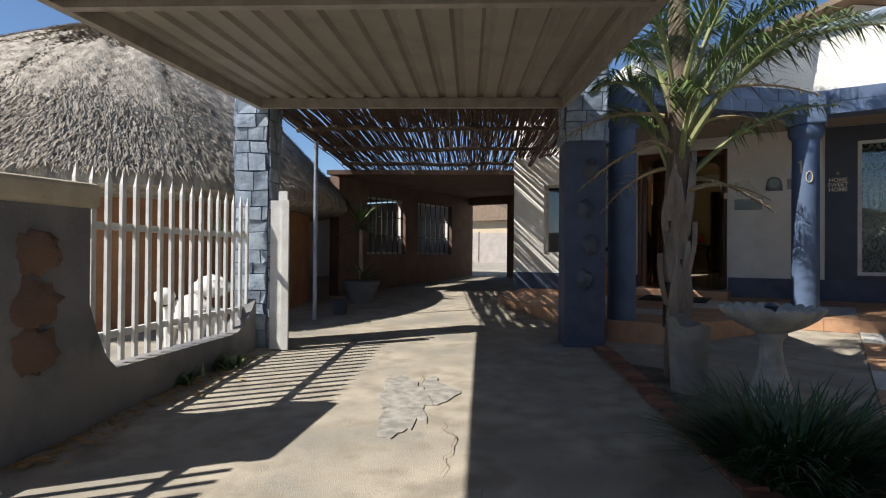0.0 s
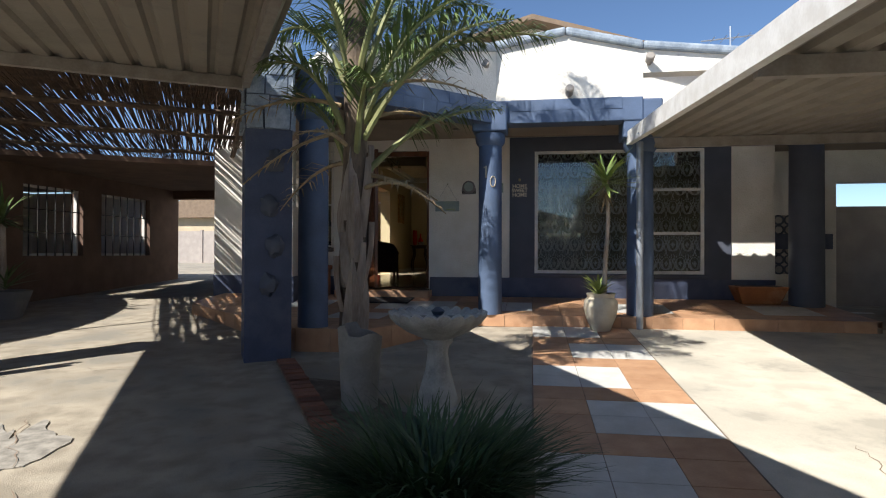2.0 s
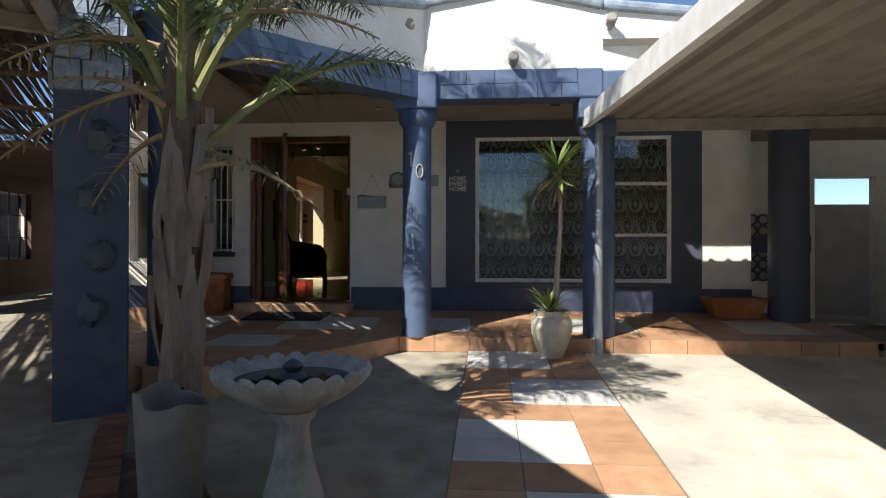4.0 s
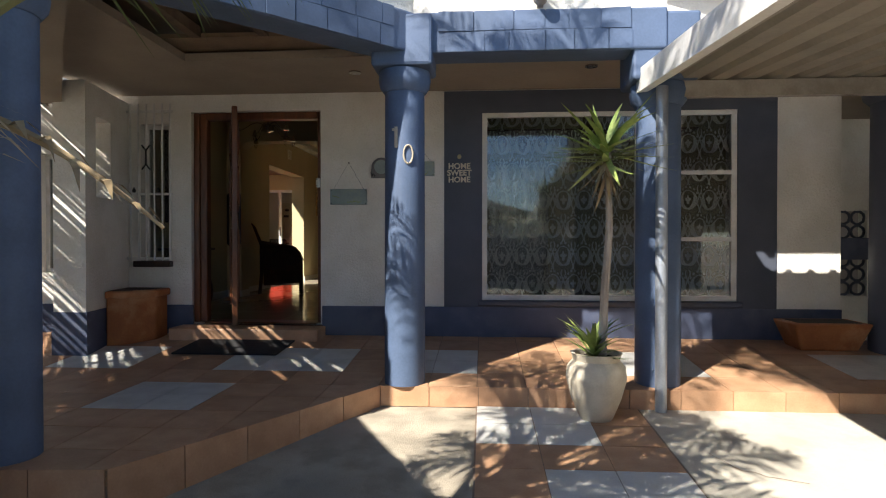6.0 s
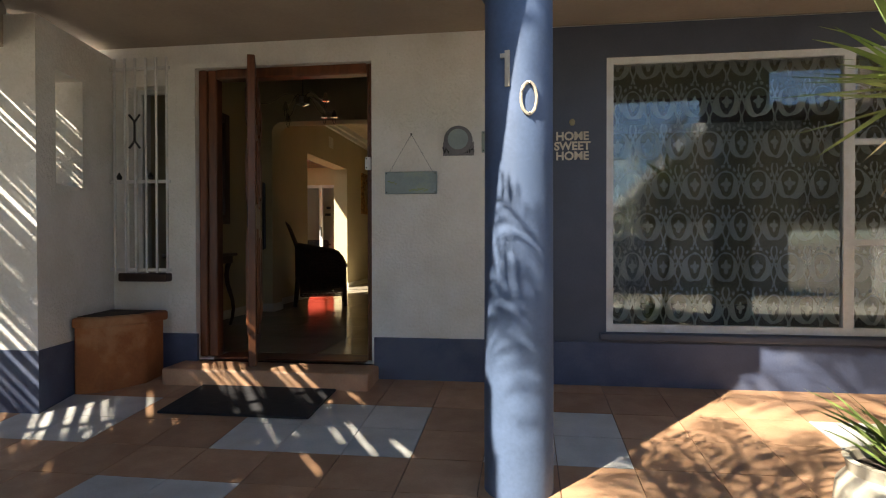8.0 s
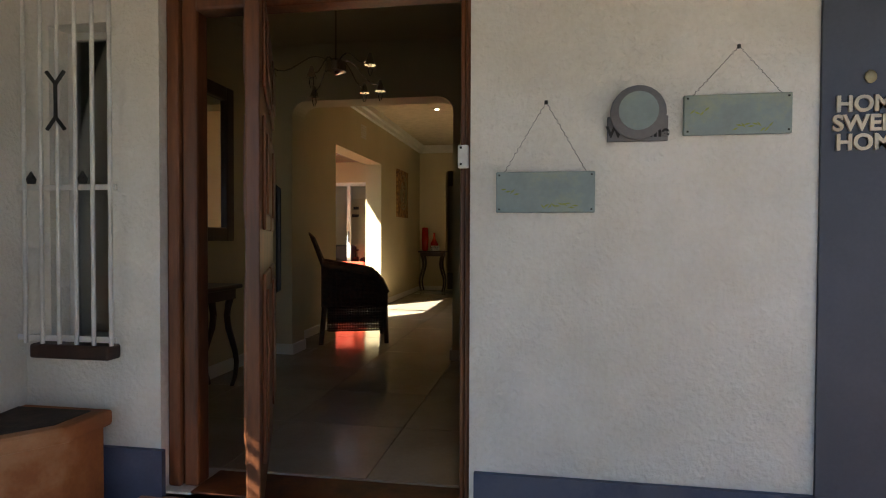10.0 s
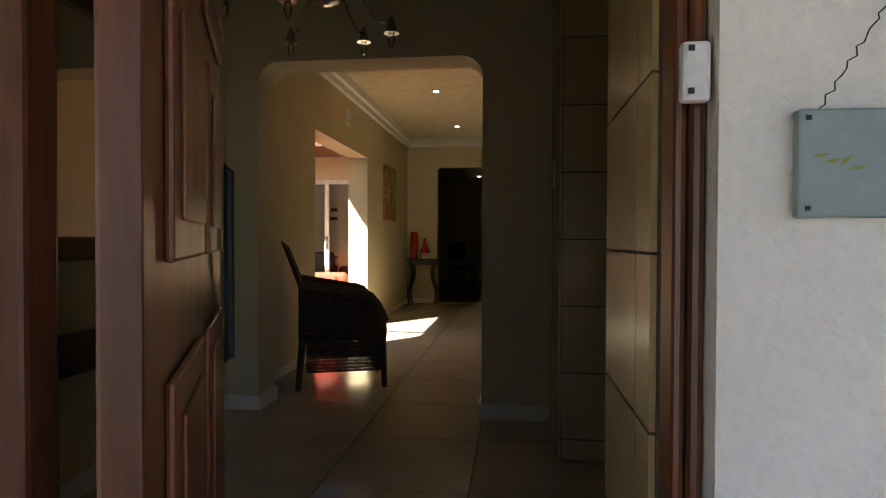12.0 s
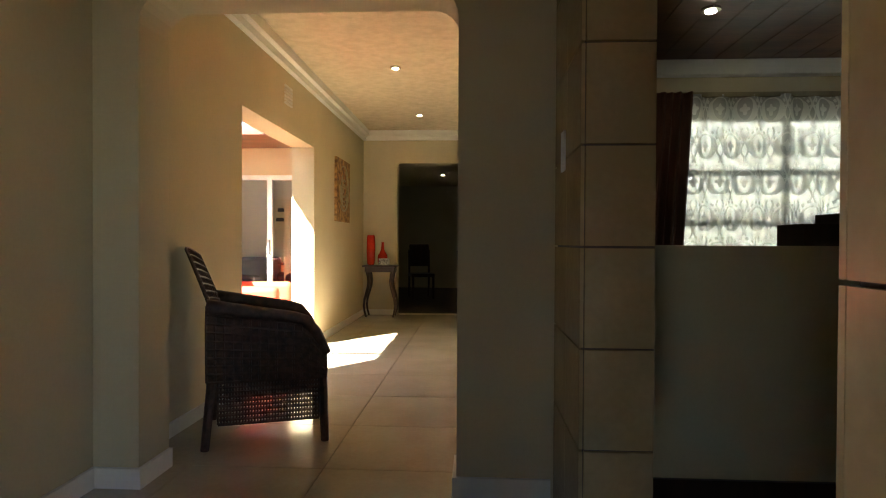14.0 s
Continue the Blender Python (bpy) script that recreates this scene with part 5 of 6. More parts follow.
for a, b in ((-1.518, -1.46), (-1.459, -1.39), (-0.315, -0.295), (-0.294, -0.272)):
    y0 = 9.44 if a in (-1.518, -0.294) else 9.455
    bevel(part("door_frame", box(bmesh.new(), a, b, y0, 9.54, FZ, 2.53), M_DOOR, dr1), 0.012)
bevel(part("door_frame", box(bmesh.new(), -1.39, -0.315, 9.44, 9.54, 2.46, 2.53), M_DOOR, dr1), 0.012)
part("threshold", box(bmesh.new(), -1.39, -0.315, 9.40, 9.62, 0.50, 0.536), M_DOOR, dr1)
near, far = Vector((-0.98, 9.13, 0)), Vector((-1.46, 10.22, 0))
dv = far - near
LM = Matrix.Translation(near) @ Matrix.Rotation(math.atan2(dv.y, dv.x), 4, "Z")
LL = dv.length
leaf = part("door_leaf", box(bmesh.new(), 0, LL, -0.024, 0.024, FZ + 0.01, 2.52, LM), M_DOOR, dr1)
bevel(leaf, 0.006)
for sgn in (-1, 1):
    for u0, u1 in ((0.14, 0.56), (0.66, 1.08)):
        for z0, z1 in ((0.72, 1.42), (1.58, 2.0), (2.1, 2.42)):
            y0, y1 = sorted((sgn * 0.0245, sgn * 0.038))
            bevel(part("panel", box(bmesh.new(), u0, u1, y0, y1, z0, z1, LM), M_DOOR, leaf), 0.01)
            t0, t1 = sorted((sgn * 0.038, sgn * 0.046))
            bevel(part("moulding", box(bmesh.new(), u0 + 0.06, u1 - 0.06, t0, t1, z0 + 0.06, z1 - 0.06, LM), M_DOOR, leaf), 0.008)
    tubey = sgn * 0.058
    part("handle", tube(bmesh.new(), [LM @ Vector((LL - 0.15, sgn * 0.03, 1.26)), LM @ Vector((LL - 0.15, tubey, 1.28)), LM @ Vector((LL - 0.15, tubey, 1.80)), LM @ Vector((LL - 0.15, sgn * 0.03, 1.82))], 0.014, 0.014, 8), M_BLACK, leaf, "black bar handle", smooth=True)
ds = thing("doorbell_box", -0.28, 9.4, 1.8, "small white box on the door frame", "doorbell")
bevel(part("case", box(bmesh.new(), -0.318, -0.278, 9.405, 9.429, 1.81, 1.895), M_STEELW, ds), 0.006)
for z in (1.82, 1.88):
    part("screw", box(bmesh.new(), -0.31, -0.302, 9.402, 9.4045, z, z + 0.008), M_BLACK, ds)
sw = tagged(part("light_switch", box(bmesh.new(), -0.345, -0.3385, 11.8, 11.88, 1.90, 2.05), M_STEELW), "white light switch plate on the tiled post", "light switch")

# barred window
bw = thing("window_3", -1.9, 9.4, 1.1, "narrow window behind white steel burglar bars", "window", kind="structure")
for q in (-2.02, -1.77):
    part("window_frame", box(bmesh.new(), q, q + 0.03, 9.5, 9.54, 1.12, 2.42), M_STEELW, bw)
part("window_frame", box(bmesh.new(), -1.99, -1.77, 9.5, 9.54, 2.39, 2.42), M_STEELW, bw)
p = part("pane", box(bmesh.new(), -1.99, -1.77, 9.515, 9.52, 1.12, 2.39), M_GLASS, bw)
p.visible_shadow = False
bevel(part("window_sill", box(bmesh.new(), -2.06, -1.70, 9.33, 9.5, 1.06, 1.119), M_DARKW, bw), 0.01)
for k in range(7):
    x = -2.16 + k * 0.078
    part("bar", tube(bmesh.new(), [(x, 9.34, 1.12), (x, 9.34, 2.60)], 0.0085, 0.0085, 6), M_STEELW, bw, smooth=True)
for z in (1.13, 1.74, 2.52):
    part("crossbar", box(bmesh.new(), -2.18, -1.68, 9.352, 9.364, z, z + 0.022), M_STEELW, bw)
for x in (-2.045, -1.81):
    part("spear", lathe(bmesh.new(), [(0.014, 0), (0.018, 0.02), (0.002, 0.05)], x, 9.335, 1.765, 8), M_BLACK, bw)
bm = tube(bmesh.new(), [(-1.965, 9.33, 1.98), (-1.925, 9.33, 2.03), (-1.925, 9.33, 2.16), (-1.965, 9.33, 2.21)], 0.008, 0.008, 6)
tube(bm, [(-1.885, 9.33, 1.98), (-1.925, 9.33, 2.03), (-1.925, 9.33, 2.16), (-1.885, 9.33, 2.21)], 0.008, 0.008, 6)
part("scroll", bm, M_BLACK, bw, "black scrolled ornament")
part("drainpipe", tube(bmesh.new(), [(-2.17, 9.36, 0.75), (-2.17, 9.36, 2.6)], 0.012, 0.012, 8), M_STEELW, bw)
# window in the drive end of the front wall
w5 = thing("window_5", -2.8, 9.4, 1.0, "dark framed window shaded by the reed pergola", "window", kind="structure")
for q in (-3.05, -2.66):
    part("window_frame", box(bmesh.new(), q, q + 0.04, 9.5, 9.54, 1.0, 2.15), M_STEELW, w5)
for q in (1.0, 2.11):
    part("window_frame", box(bmesh.new(), -3.01, -2.66, 9.5, 9.54, q, q + 0.04), M_STEELW, w5)
p = part("pane", box(bmesh.new(), -3.01, -2.66, 9.515, 9.52, 1.04, 2.11), M_GLASS, w5)
p.visible_shadow = False

# large front window
w6 = thing("window_6", 2.4, 9.42, 0.77, "large white framed window with lace curtains", "window", kind="structure")
FY0, FY1 = 9.405, 9.455
for a, b in ((1.24, 1.285), (2.62, 2.68), (3.465, 3.51)):
    part("window_frame", box(bmesh.new(), a, b, FY0, FY1, 0.765, 2.48), M_STEELW, w6)
for a, b in ((1.285, 2.62), (2.68, 3.465)):
    for z0, z1 in ((0.765, 0.81), (2.44, 2.48)):
        part("window_frame", box(bmesh.new(), a, b, FY0, FY1, z0, z1), M_STEELW, w6)
for z in (1.305, 1.905):
    part("glazing_bar", box(bmesh.new(), 2.68, 3.465, FY0, FY1, z, z + 0.035), M_STEELW, w6)
for a, b, z0, z1 in ((1.285, 2.62, 0.81, 2.44), (2.68, 3.465, 0.81, 1.305), (2.68, 3.465, 1.34, 1.905), (2.68, 3.465, 1.94, 2.44)):
    p = part("pane", box(bmesh.new(), a, b, 9.425, 9.43, z0, z1), M_GLASS, w6)
    p.visible_shadow = False
bevel(part("window_sill", box(bmesh.new(), 1.2, 3.55, 9.35, 9.41, 0.715, 0.762), M_SLATE, w6), 0.012)
lc1 = tagged(part("lace_curtain", cloth(bmesh.new(), 1.245, 3.505, 9.54, 0.77, 2.478, 0.02, 11), M_LACE, smooth=True, fix=False), "cream damask lace curtain behind the front window", "curtain")

# signs
def plaque(x0, x1, z0, z1, nail_x, nail_z):
    s = thing("hanging_sign", nail_x, 9.39, z0, "pale duck-egg board hanging from a wire", "sign", "hanging signs")
    bd = part("board", box(bmesh.new(), x0, x1, 9.378, 9.398, z0, z1), M_SIGN, s)
    bevel(bd, 0.004)
    for xe in (x0 + 0.03, x1 - 0.03):
        pts = [(xe + (nail_x - xe) * t + 0.0035 * math.sin(23 * t * 3), 9.388, z1 + (nail_z - z1) * t + 0.002 * math.cos(31 * t * 3)) for t in np.linspace(0, 1, 28)]
        part("wire", tube(bmesh.new(), pts, 0.0011, 0.0011, 4), M_BLACK, s)
    rs = random.Random(int(x0 * 1000))
    for k in range(14):
        cx = x0 + (x1 - x0) * (0.48 + 0.036 * k if k < 10 else 0.08 + 0.045 * (k - 10))
        cz = z0 + (0.022 if k < 10 else 0.075) + rs.uniform(-0.012, 0.014)
        tilt = rs.uniform(-0.9, 0.9)
        c, sn = math.cos(tilt), math.sin(tilt)
        bm = bmesh.new()
        bm.faces.new([bm.verts.new((cx + u * c - w * sn, 9.3765, cz + u * sn + w * c)) for u, w in ((-0.012, 0), (0, -0.0032), (0.012, 0), (0, 0.0032))])
        part("painted_leaf", bm, M_SPRIG, s)
    part("nail", lathe(bmesh.new(), [(0.006, -0.006), (0.006, 0.006)], nail_x, 9.39, nail_z, 8), M_BLACK, s)
    for xx in (x0 + 0.012, x1 - 0.012):
        for zz in (z0 + 0.012, z1 - 0.012):
            part("tack", box(bmesh.new(), xx - 0.003, xx + 0.003, 9.375, 9.3775, zz - 0.003, zz + 0.003), M_BLACK, s)
plaque(-0.175, 0.17, 1.645, 1.79, 0.0, 2.035)
plaque(0.46, 0.80, 1.905, 2.04, 0.635, 2.20)
wl2 = thing("welcome_sign", 0.31, 9.39, 1.89, "small carved Welcome plaque with round mirror", "sign")
UP = lambda x, y, z: Matrix.Translation((x, y, z)) @ Matrix.Rotation(math.pi / 2, 4, "X")
bm = box(bmesh.new(), 0.21, 0.41, 9.382, 9.398, 1.89, 1.975)
part("board", bm, M_GREYW, wl2)
bm = lathe(bmesh.new(), [(0.092, 0), (0.092, 0.018), (0.07, 0.02)], 0, 0, 0, 28)
bmesh.ops.transform(bm, matrix=UP(0.31, 9.381, 1.985) @ Matrix.Translation((0, 0, -0.02 + 0.02)), verts=bm.verts)
part("ring", bm, M_GREYW, wl2, smooth=True)
bm = lathe(bmesh.new(), [(0.066, 0), (0.066, 0.003)], 0, 0, 0, 24)
bmesh.ops.transform(bm, matrix=UP(0.31, 9.359, 1.99), verts=bm.verts)
part("mirror_disc", bm, M_SIGN, wl2)
text_thing("lettering", "Welcome", 0.052, M_BLACK, UP(0.31, 9.381, 1.905), "", "", wl2, 0.002)
hs = thing("home_sign", 1.03, 9.38, 1.82, "cut-out metal HOME SWEET HOME sign", "sign")
text_thing("lettering", "HOME\nSWEET\nHOME", 0.072, M_POT, UP(1.03, 9.378, 1.97), "", "", hs, 0.004)
part("ornament", blob(bmesh.new(), (1.03, 9.378, 2.08), (0.018, 0.006, 0.022), 0.1), M_BRASS, hs)
def number_on_column(ch, ang, z, size):
    r = 0.138
    x, y = 0.71 + r * math.sin(ang), 8.0 - r * math.cos(ang)
    return x, y, Matrix.Translation((x, y, z)) @ Matrix.Rotation(ang, 4, "Z") @ Matrix.Rotation(math.pi / 2, 4, "X")
num = thing("house_number", 0.74, 7.84, 2.0, "aged brass house number 10 on blue column", "house number")
x, y, m = number_on_column("1", -0.30, 1.925, 0.14)
bm = box(bmesh.new(), -0.009, 0.009, 0, 0.138, -0.002, 0.008, m)
box(bm, -0.028, -0.009, 0.112, 0.128, -0.002, 0.008, m)
part("digit_one", bm, M_CAP, num)
x, y, m = number_on_column("0", 0.29, 1.81, 0.14)
pts = [m @ Vector((0.031 * math.cos(a), 0.069 + 0.061 * math.sin(a), 0.003)) for a in np.linspace(0, 2 * math.pi, 25)]
part("digit_zero", tube(bmesh.new(), pts, 0.0065, 0.0065, 6), M_CAP, num, smooth=True)
for dz in (0.012, 0.126):
    q = m @ Vector((0, dz, 0.012))
    part("screw", blob(bmesh.new(), q, (0.004, 0.004, 0.004), 0.0, 0, 8), M_CHROME, num)

# spot lamps on the parapet
for x, y, z in ((0.66, 7.86, 3.2), (1.62, 7.86, 2.87), (2.5, 7.86, 3.2)):
    s = thing("spot_lamp", x, y, z, "small grey wall spot lamp on the parapet", "wall lamp", "parapet spot lamps")
    bm = lathe(bmesh.new(), [(0.03, 0), (0.045, 0.02), (0.05, 0.12), (0.04, 0.13)], 0, 0, 0, 14)
    bmesh.ops.transform(bm, matrix=Matrix.Translation((x, y + 0.02, z)) @ Matrix.Rotation(radians(70), 4, "X"), verts=bm.verts)
    part("housing", bm, M_BEAMST, s, smooth=True)
    part("bracket", box(bmesh.new(), x - 0.02, x + 0.02, y, y + 0.038, z - 0.03, z + 0.05), M_BEAMST, s)
an = thing("tv_aerial", 4.0, 9.8, 3.6, "thin grey television aerial above the roof", "aerial")
part("mast", tube(bmesh.new(), [(4.0, 9.9, 3.4), (4.0, 9.9, 4.3)], 0.012, 0.012, 6), M_GALV, an)
part("boom", tube(bmesh.new(), [(3.6, 9.9, 4.1), (4.9, 9.9, 4.2)], 0.01, 0.01, 5), M_GALV, an)
for k in range(7):
    part("rod", tube(bmesh.new(), [(3.75 + k * 0.16, 9.75, 4.11 + 0.012 * k), (3.75 + k * 0.16, 10.05, 4.11 + 0.012 * k)], 0.005, 0.005, 4), M_GALV, an)
for x, y in ((0.2, 8.75), (2.1, 8.7), (3.9, 8.75)):
    downl = thing("porch_downlight", x, y, 2.69, "unlit round porch ceiling downlight", "ceiling light", "porch downlights")
    part("trim_ring", lathe(bmesh.new(), [(0.05, 0), (0.05, -0.01), (0.03, -0.012)], x, y, 2.69, 18), M_CHROME, downl)

# mat, planters
tagged(bevel(part("door_mat", box(bmesh.new(), -1.3, -0.42, 8.62, 9.1, 0, 0.014, Matrix.Translation((0, 0, 0.412)) @ Matrix.Identity(4)), M_MAT), 0.004), "black rubber door mat on the porch tiles", "door mat")
for o in (bpy.data.objects["door_mat"],):
    for v in o.data.vertices:
        v.co.z = v.co.z - 0.412 + porch_z(v.co.x, v.co.y) + 0.004
pl = thing("corner_planter", -1.95, 9.0, porch_z(0, 9.0), "orange clay corner planter on the porch", "planter")
PP = [(-2.03, 8.86), (-1.87, 8.92), (-1.70, 9.14), (-1.70, 9.36), (-2.11, 9.36)]
bm = bmesh.new()
c0 = Vector((-2.0, 9.1))
def scaled(k):
    return [((p[0] - c0.x) * k + c0.x, (p[1] - c0.y) * k + c0.y) for p in PP]
prism(bm, scaled(0.93), 0.36, 0.86)
bevel(part("body", bm, M_CLAY, pl), 0.02, 3)
bm = prism(bmesh.new(), scaled(1.0), 0.80, 0.865)
bevel(part("rim", bm, M_CLAY, pl), 0.015, 2)
part("soil", prism(bmesh.new(), scaled(0.8), 0.80, 0.869), M_SOIL, pl)
tr = thing("trough_planter", 4.1, 9.15, 0.4, "low orange clay trough planter by the wall", "planter")
bm = bmesh.new()
vs = [bm.verts.new((x, y, z)) for x, y, z in ((3.86, 9.0, 0.4), (4.32, 9.0, 0.4), (4.32, 9.25, 0.4), (3.86, 9.25, 0.4), (3.78, 8.93, 0.63), (4.40, 8.93, 0.63), (4.40, 9.32, 0.63), (3.78, 9.32, 0.63))]
for f in ((0, 1, 5, 4), (1, 2, 6, 5), (2, 3, 7, 6), (3, 0, 4, 7), (3, 2, 1, 0), (4, 5, 6, 7)):
    bm.faces.new([vs[i] for i in f])
bevel(part("body", bm, M_CLAY, tr), 0.015)
part("soil", box(bmesh.new(), 3.84, 4.34, 8.99, 9.26, 0.60, 0.634), M_SOIL, tr)

# ---- plants ----
def blade(vv, ff, base, d, length, width, droop, up, segs=5, fold=0.0):
    """An arching tapered leaf."""
    d = Vector((d[0], d[1], 0)).normalized()
    s = Vector((-d.y, d.x, 0))
    b0 = len(vv)
    for i in range(segs + 1):
        t = i / segs
        p = base + d * (length * t * math.cos(up * (1 - t * droop))) + Vector((0, 0, length * t * math.sin(up) * (1 - droop * t)))
        w = width * (1 - t ** 2.2) * (0.6 + 0.4 * min(1, t * 4)) + 0.0006
        vv += [tuple(p + s * w), tuple(p - s * w)]
    for i in range(segs):
        a = b0 + 2 * i
        ff.append((a, a + 1, a + 3, a + 2))

def leaf_object(name, vv, ff, m, parent, stuff=False):
    me = bpy.data.meshes.new(name)
    me.from_pydata(vv, [], ff)
    me.materials.append(m)
    ob = new(name, me)
    ob.parent, ob.matrix_parent_inverse = parent, parent.matrix_basis.inverted()
    if stuff:
        ob["kind"] = "stuff"
    return ob

rnd = random.Random(11)
# clump of strap-leaved grass
gc = thing("grass_clump", 0.78, 3.4, ground_z(0, 3.4), "dark green clump of strappy grass leaves", "ornamental grass")
vv, ff = [], []
for k in range(1700):
    r, a = 0.22 * math.sqrt(rnd.random()), rnd.uniform(0, 6.283)
    base = Vector((0.78 + r * math.cos(a) * 1.1, 3.4 + r * math.sin(a), ground_z(0, 3.4) - 0.02))
    b = a + rnd.gauss(0, 0.7)
    blade(vv, ff, base, (math.cos(b), math.sin(b)), rnd.uniform(0.34, 0.66), rnd.uniform(0.005, 0.010), rnd.uniform(0.2, 0.6), rnd.uniform(0.8, 1.5), 6)
leaf_object("foliage", vv, ff, M_GRASS, gc, True)

def rosette(parent, centre, n, length, width, m, lo, hi, seed, droop=(0.1, 0.4)):
    r2 = random.Random(seed)
    for k in range(n):
        vv, ff = [], []
        a = k * 2.39996 + r2.uniform(-0.2, 0.2)
        blade(vv, ff, Vector(centre) + Vector((0, 0, r2.uniform(-0.05, 0.05))), (math.cos(a), math.sin(a)), length * r2.uniform(0.75, 1.1), width, r2.uniform(*droop), r2.uniform(lo, hi), 6)
        leaf_object("leaf", vv, ff, m, parent)

# yucca in the cream pot
GZ = ground_z(2.0, 7.68)
pot = thing("cream_pot", 1.955, 7.70, GZ, "cream bulbous pot on the path by the porch", "plant pot")
part("body", lathe(bmesh.new(), [(0.085, 0), (0.10, 0.015), (0.155, 0.15), (0.186, 0.27), (0.178, 0.345), (0.145, 0.385), (0.152, 0.415), (0.16, 0.43), (0.135, 0.43), (0.125, 0.39)], 1.955, 7.70, GZ, 36), M_POT, pot, smooth=True)
part("soil", lathe(bmesh.new(), [(0.125, 0.38), (0.123, 0.40)], 1.955, 7.70, GZ, 24), M_SOIL, pot)
yu = thing("yucca", 2.0, 7.70, GZ + 0.40, "spiky green yucca with a thin bare trunk", "potted plant")
part("trunk", tube(bmesh.new(), [(1.99, 7.69, GZ + 0.38), (2.0, 7.67, GZ + 0.8), (2.03, 7.68, GZ + 1.2), (2.02, 7.67, GZ + 1.68)], 0.028, 0.02, 8), M_BOOT, yu, smooth=True)
rosette(yu, (2.01, 7.67, GZ + 1.66), 52, 0.43, 0.021, M_YUCCA, -0.55, 1.25, 3, (0.0, 0.5))
rosette(yu, (2.01, 7.67, GZ + 1.60), 14, 0.30, 0.014, M_PALMDRY, -1.4, -0.8, 4, (0.0, 0.1))
rosette(yu, (1.93, 7.66, GZ + 0.44), 38, 0.29, 0.017, M_YUCCA, -0.1, 1.3, 5)

# shaded potted palm by the passage, and yucca behind the fence
p2 = thing("potted_palm", -5.6, 7.75, 0.17, "dark spiky plant in a round pot in shade", "potted plant")
part("pot", lathe(bmesh.new(), [(0.2, 0), (0.3, 0.3), (0.32, 0.36), (0.28, 0.37)], -5.6, 7.75, 0.17, 24), M_GREYW, p2, smooth=True)
part("trunk", tube(bmesh.new(), [(-5.6, 7.75, 0.5), (-5.62, 7.75, 1.4)], 0.04, 0.03, 8), M_BOOT, p2)
rosette(p2, (-5.62, 7.75, 1.45), 40, 0.62, 0.02, M_PALM, -0.6, 1.4, 6)
rosette(p2, (-5.55, 7.72, 0.6), 24, 0.5, 0.018, M_PALM, 0.0, 1.3, 7)
p3 = thing("agave", -5.2, 4.7, 0.05, "spiky green agave against the ochre hut wall", "shrub")
part("trunk", tube(bmesh.new(), [(-5.2, 4.7, 0.0), (-5.2, 4.7, 1.2)], 0.04, 0.03, 8), M_BOOT, p3)
rosette(p3, (-5.2, 4.7, 1.2), 30, 0.36, 0.018, M_YUCCA, -0.3, 1.4, 8)

# feather palm
PX, PY = -0.06, 5.05
GP = ground_z(PX, PY)
palm = thing("palm_tree", PX, PY, GP, "feather palm with rough trunk and grey leaf bases", "palm tree")
bm = bmesh.new()
pr = [(0.10, -0.05), (0.085, 0.2), (0.08, 0.6), (0.085, 1.0), (0.09, 1.4), (0.085, 1.9), (0.078, 2.4), (0.075, 3.2), (0.08, 4.2), (0.09, 4.8), (0.05, 5.1)]
lathe(bm, pr, PX, PY, GP, 28)
for v in bm.verts:
    v.co += 0.02 * noise.noise_vector(v.co * 7)
part("trunk", bm, M_BARK, palm, smooth=True)
r3 = random.Random(21)
for k in range(17):
    a = k * 2.4 + r3.uniform(-0.2, 0.2)
    z = GP + 0.34 + 1.0 * (k / 17)
    dirv = Vector((math.cos(a), math.sin(a), 0))
    tang = Vector((-dirv.y, dirv.x, 0))
    bm = bmesh.new()
    hgt, wid = r3.uniform(0.38, 0.62), r3.uniform(0.060, 0.088)
    rowsv = []
    for j in range(6):
        t = j / 5
        out = 0.085 + 0.03 * math.sin(t * 3) + (0.045 * t * t if k % 3 else -0.01 * t)
        w = wid * (1 - t) ** 0.8 + 0.008
        c = Vector((PX, PY, z + hgt * t)) + dirv * out
        rowsv.append([bm.verts.new(c - tang * w - dirv * 0.03), bm.verts.new(c + dirv * 0.012), bm.verts.new(c + tang * w - dirv * 0.03)])
    for p, q in zip(rowsv, rowsv[1:]):
        for i in range(2):
            bm.faces.new((p[i], p[i + 1], q[i + 1], q[i]))
    bmesh.ops.solidify(bm, geom=list(bm.faces), thickness=0.012)
    part("leaf_base", bm, M_BOOT, palm, smooth=True)

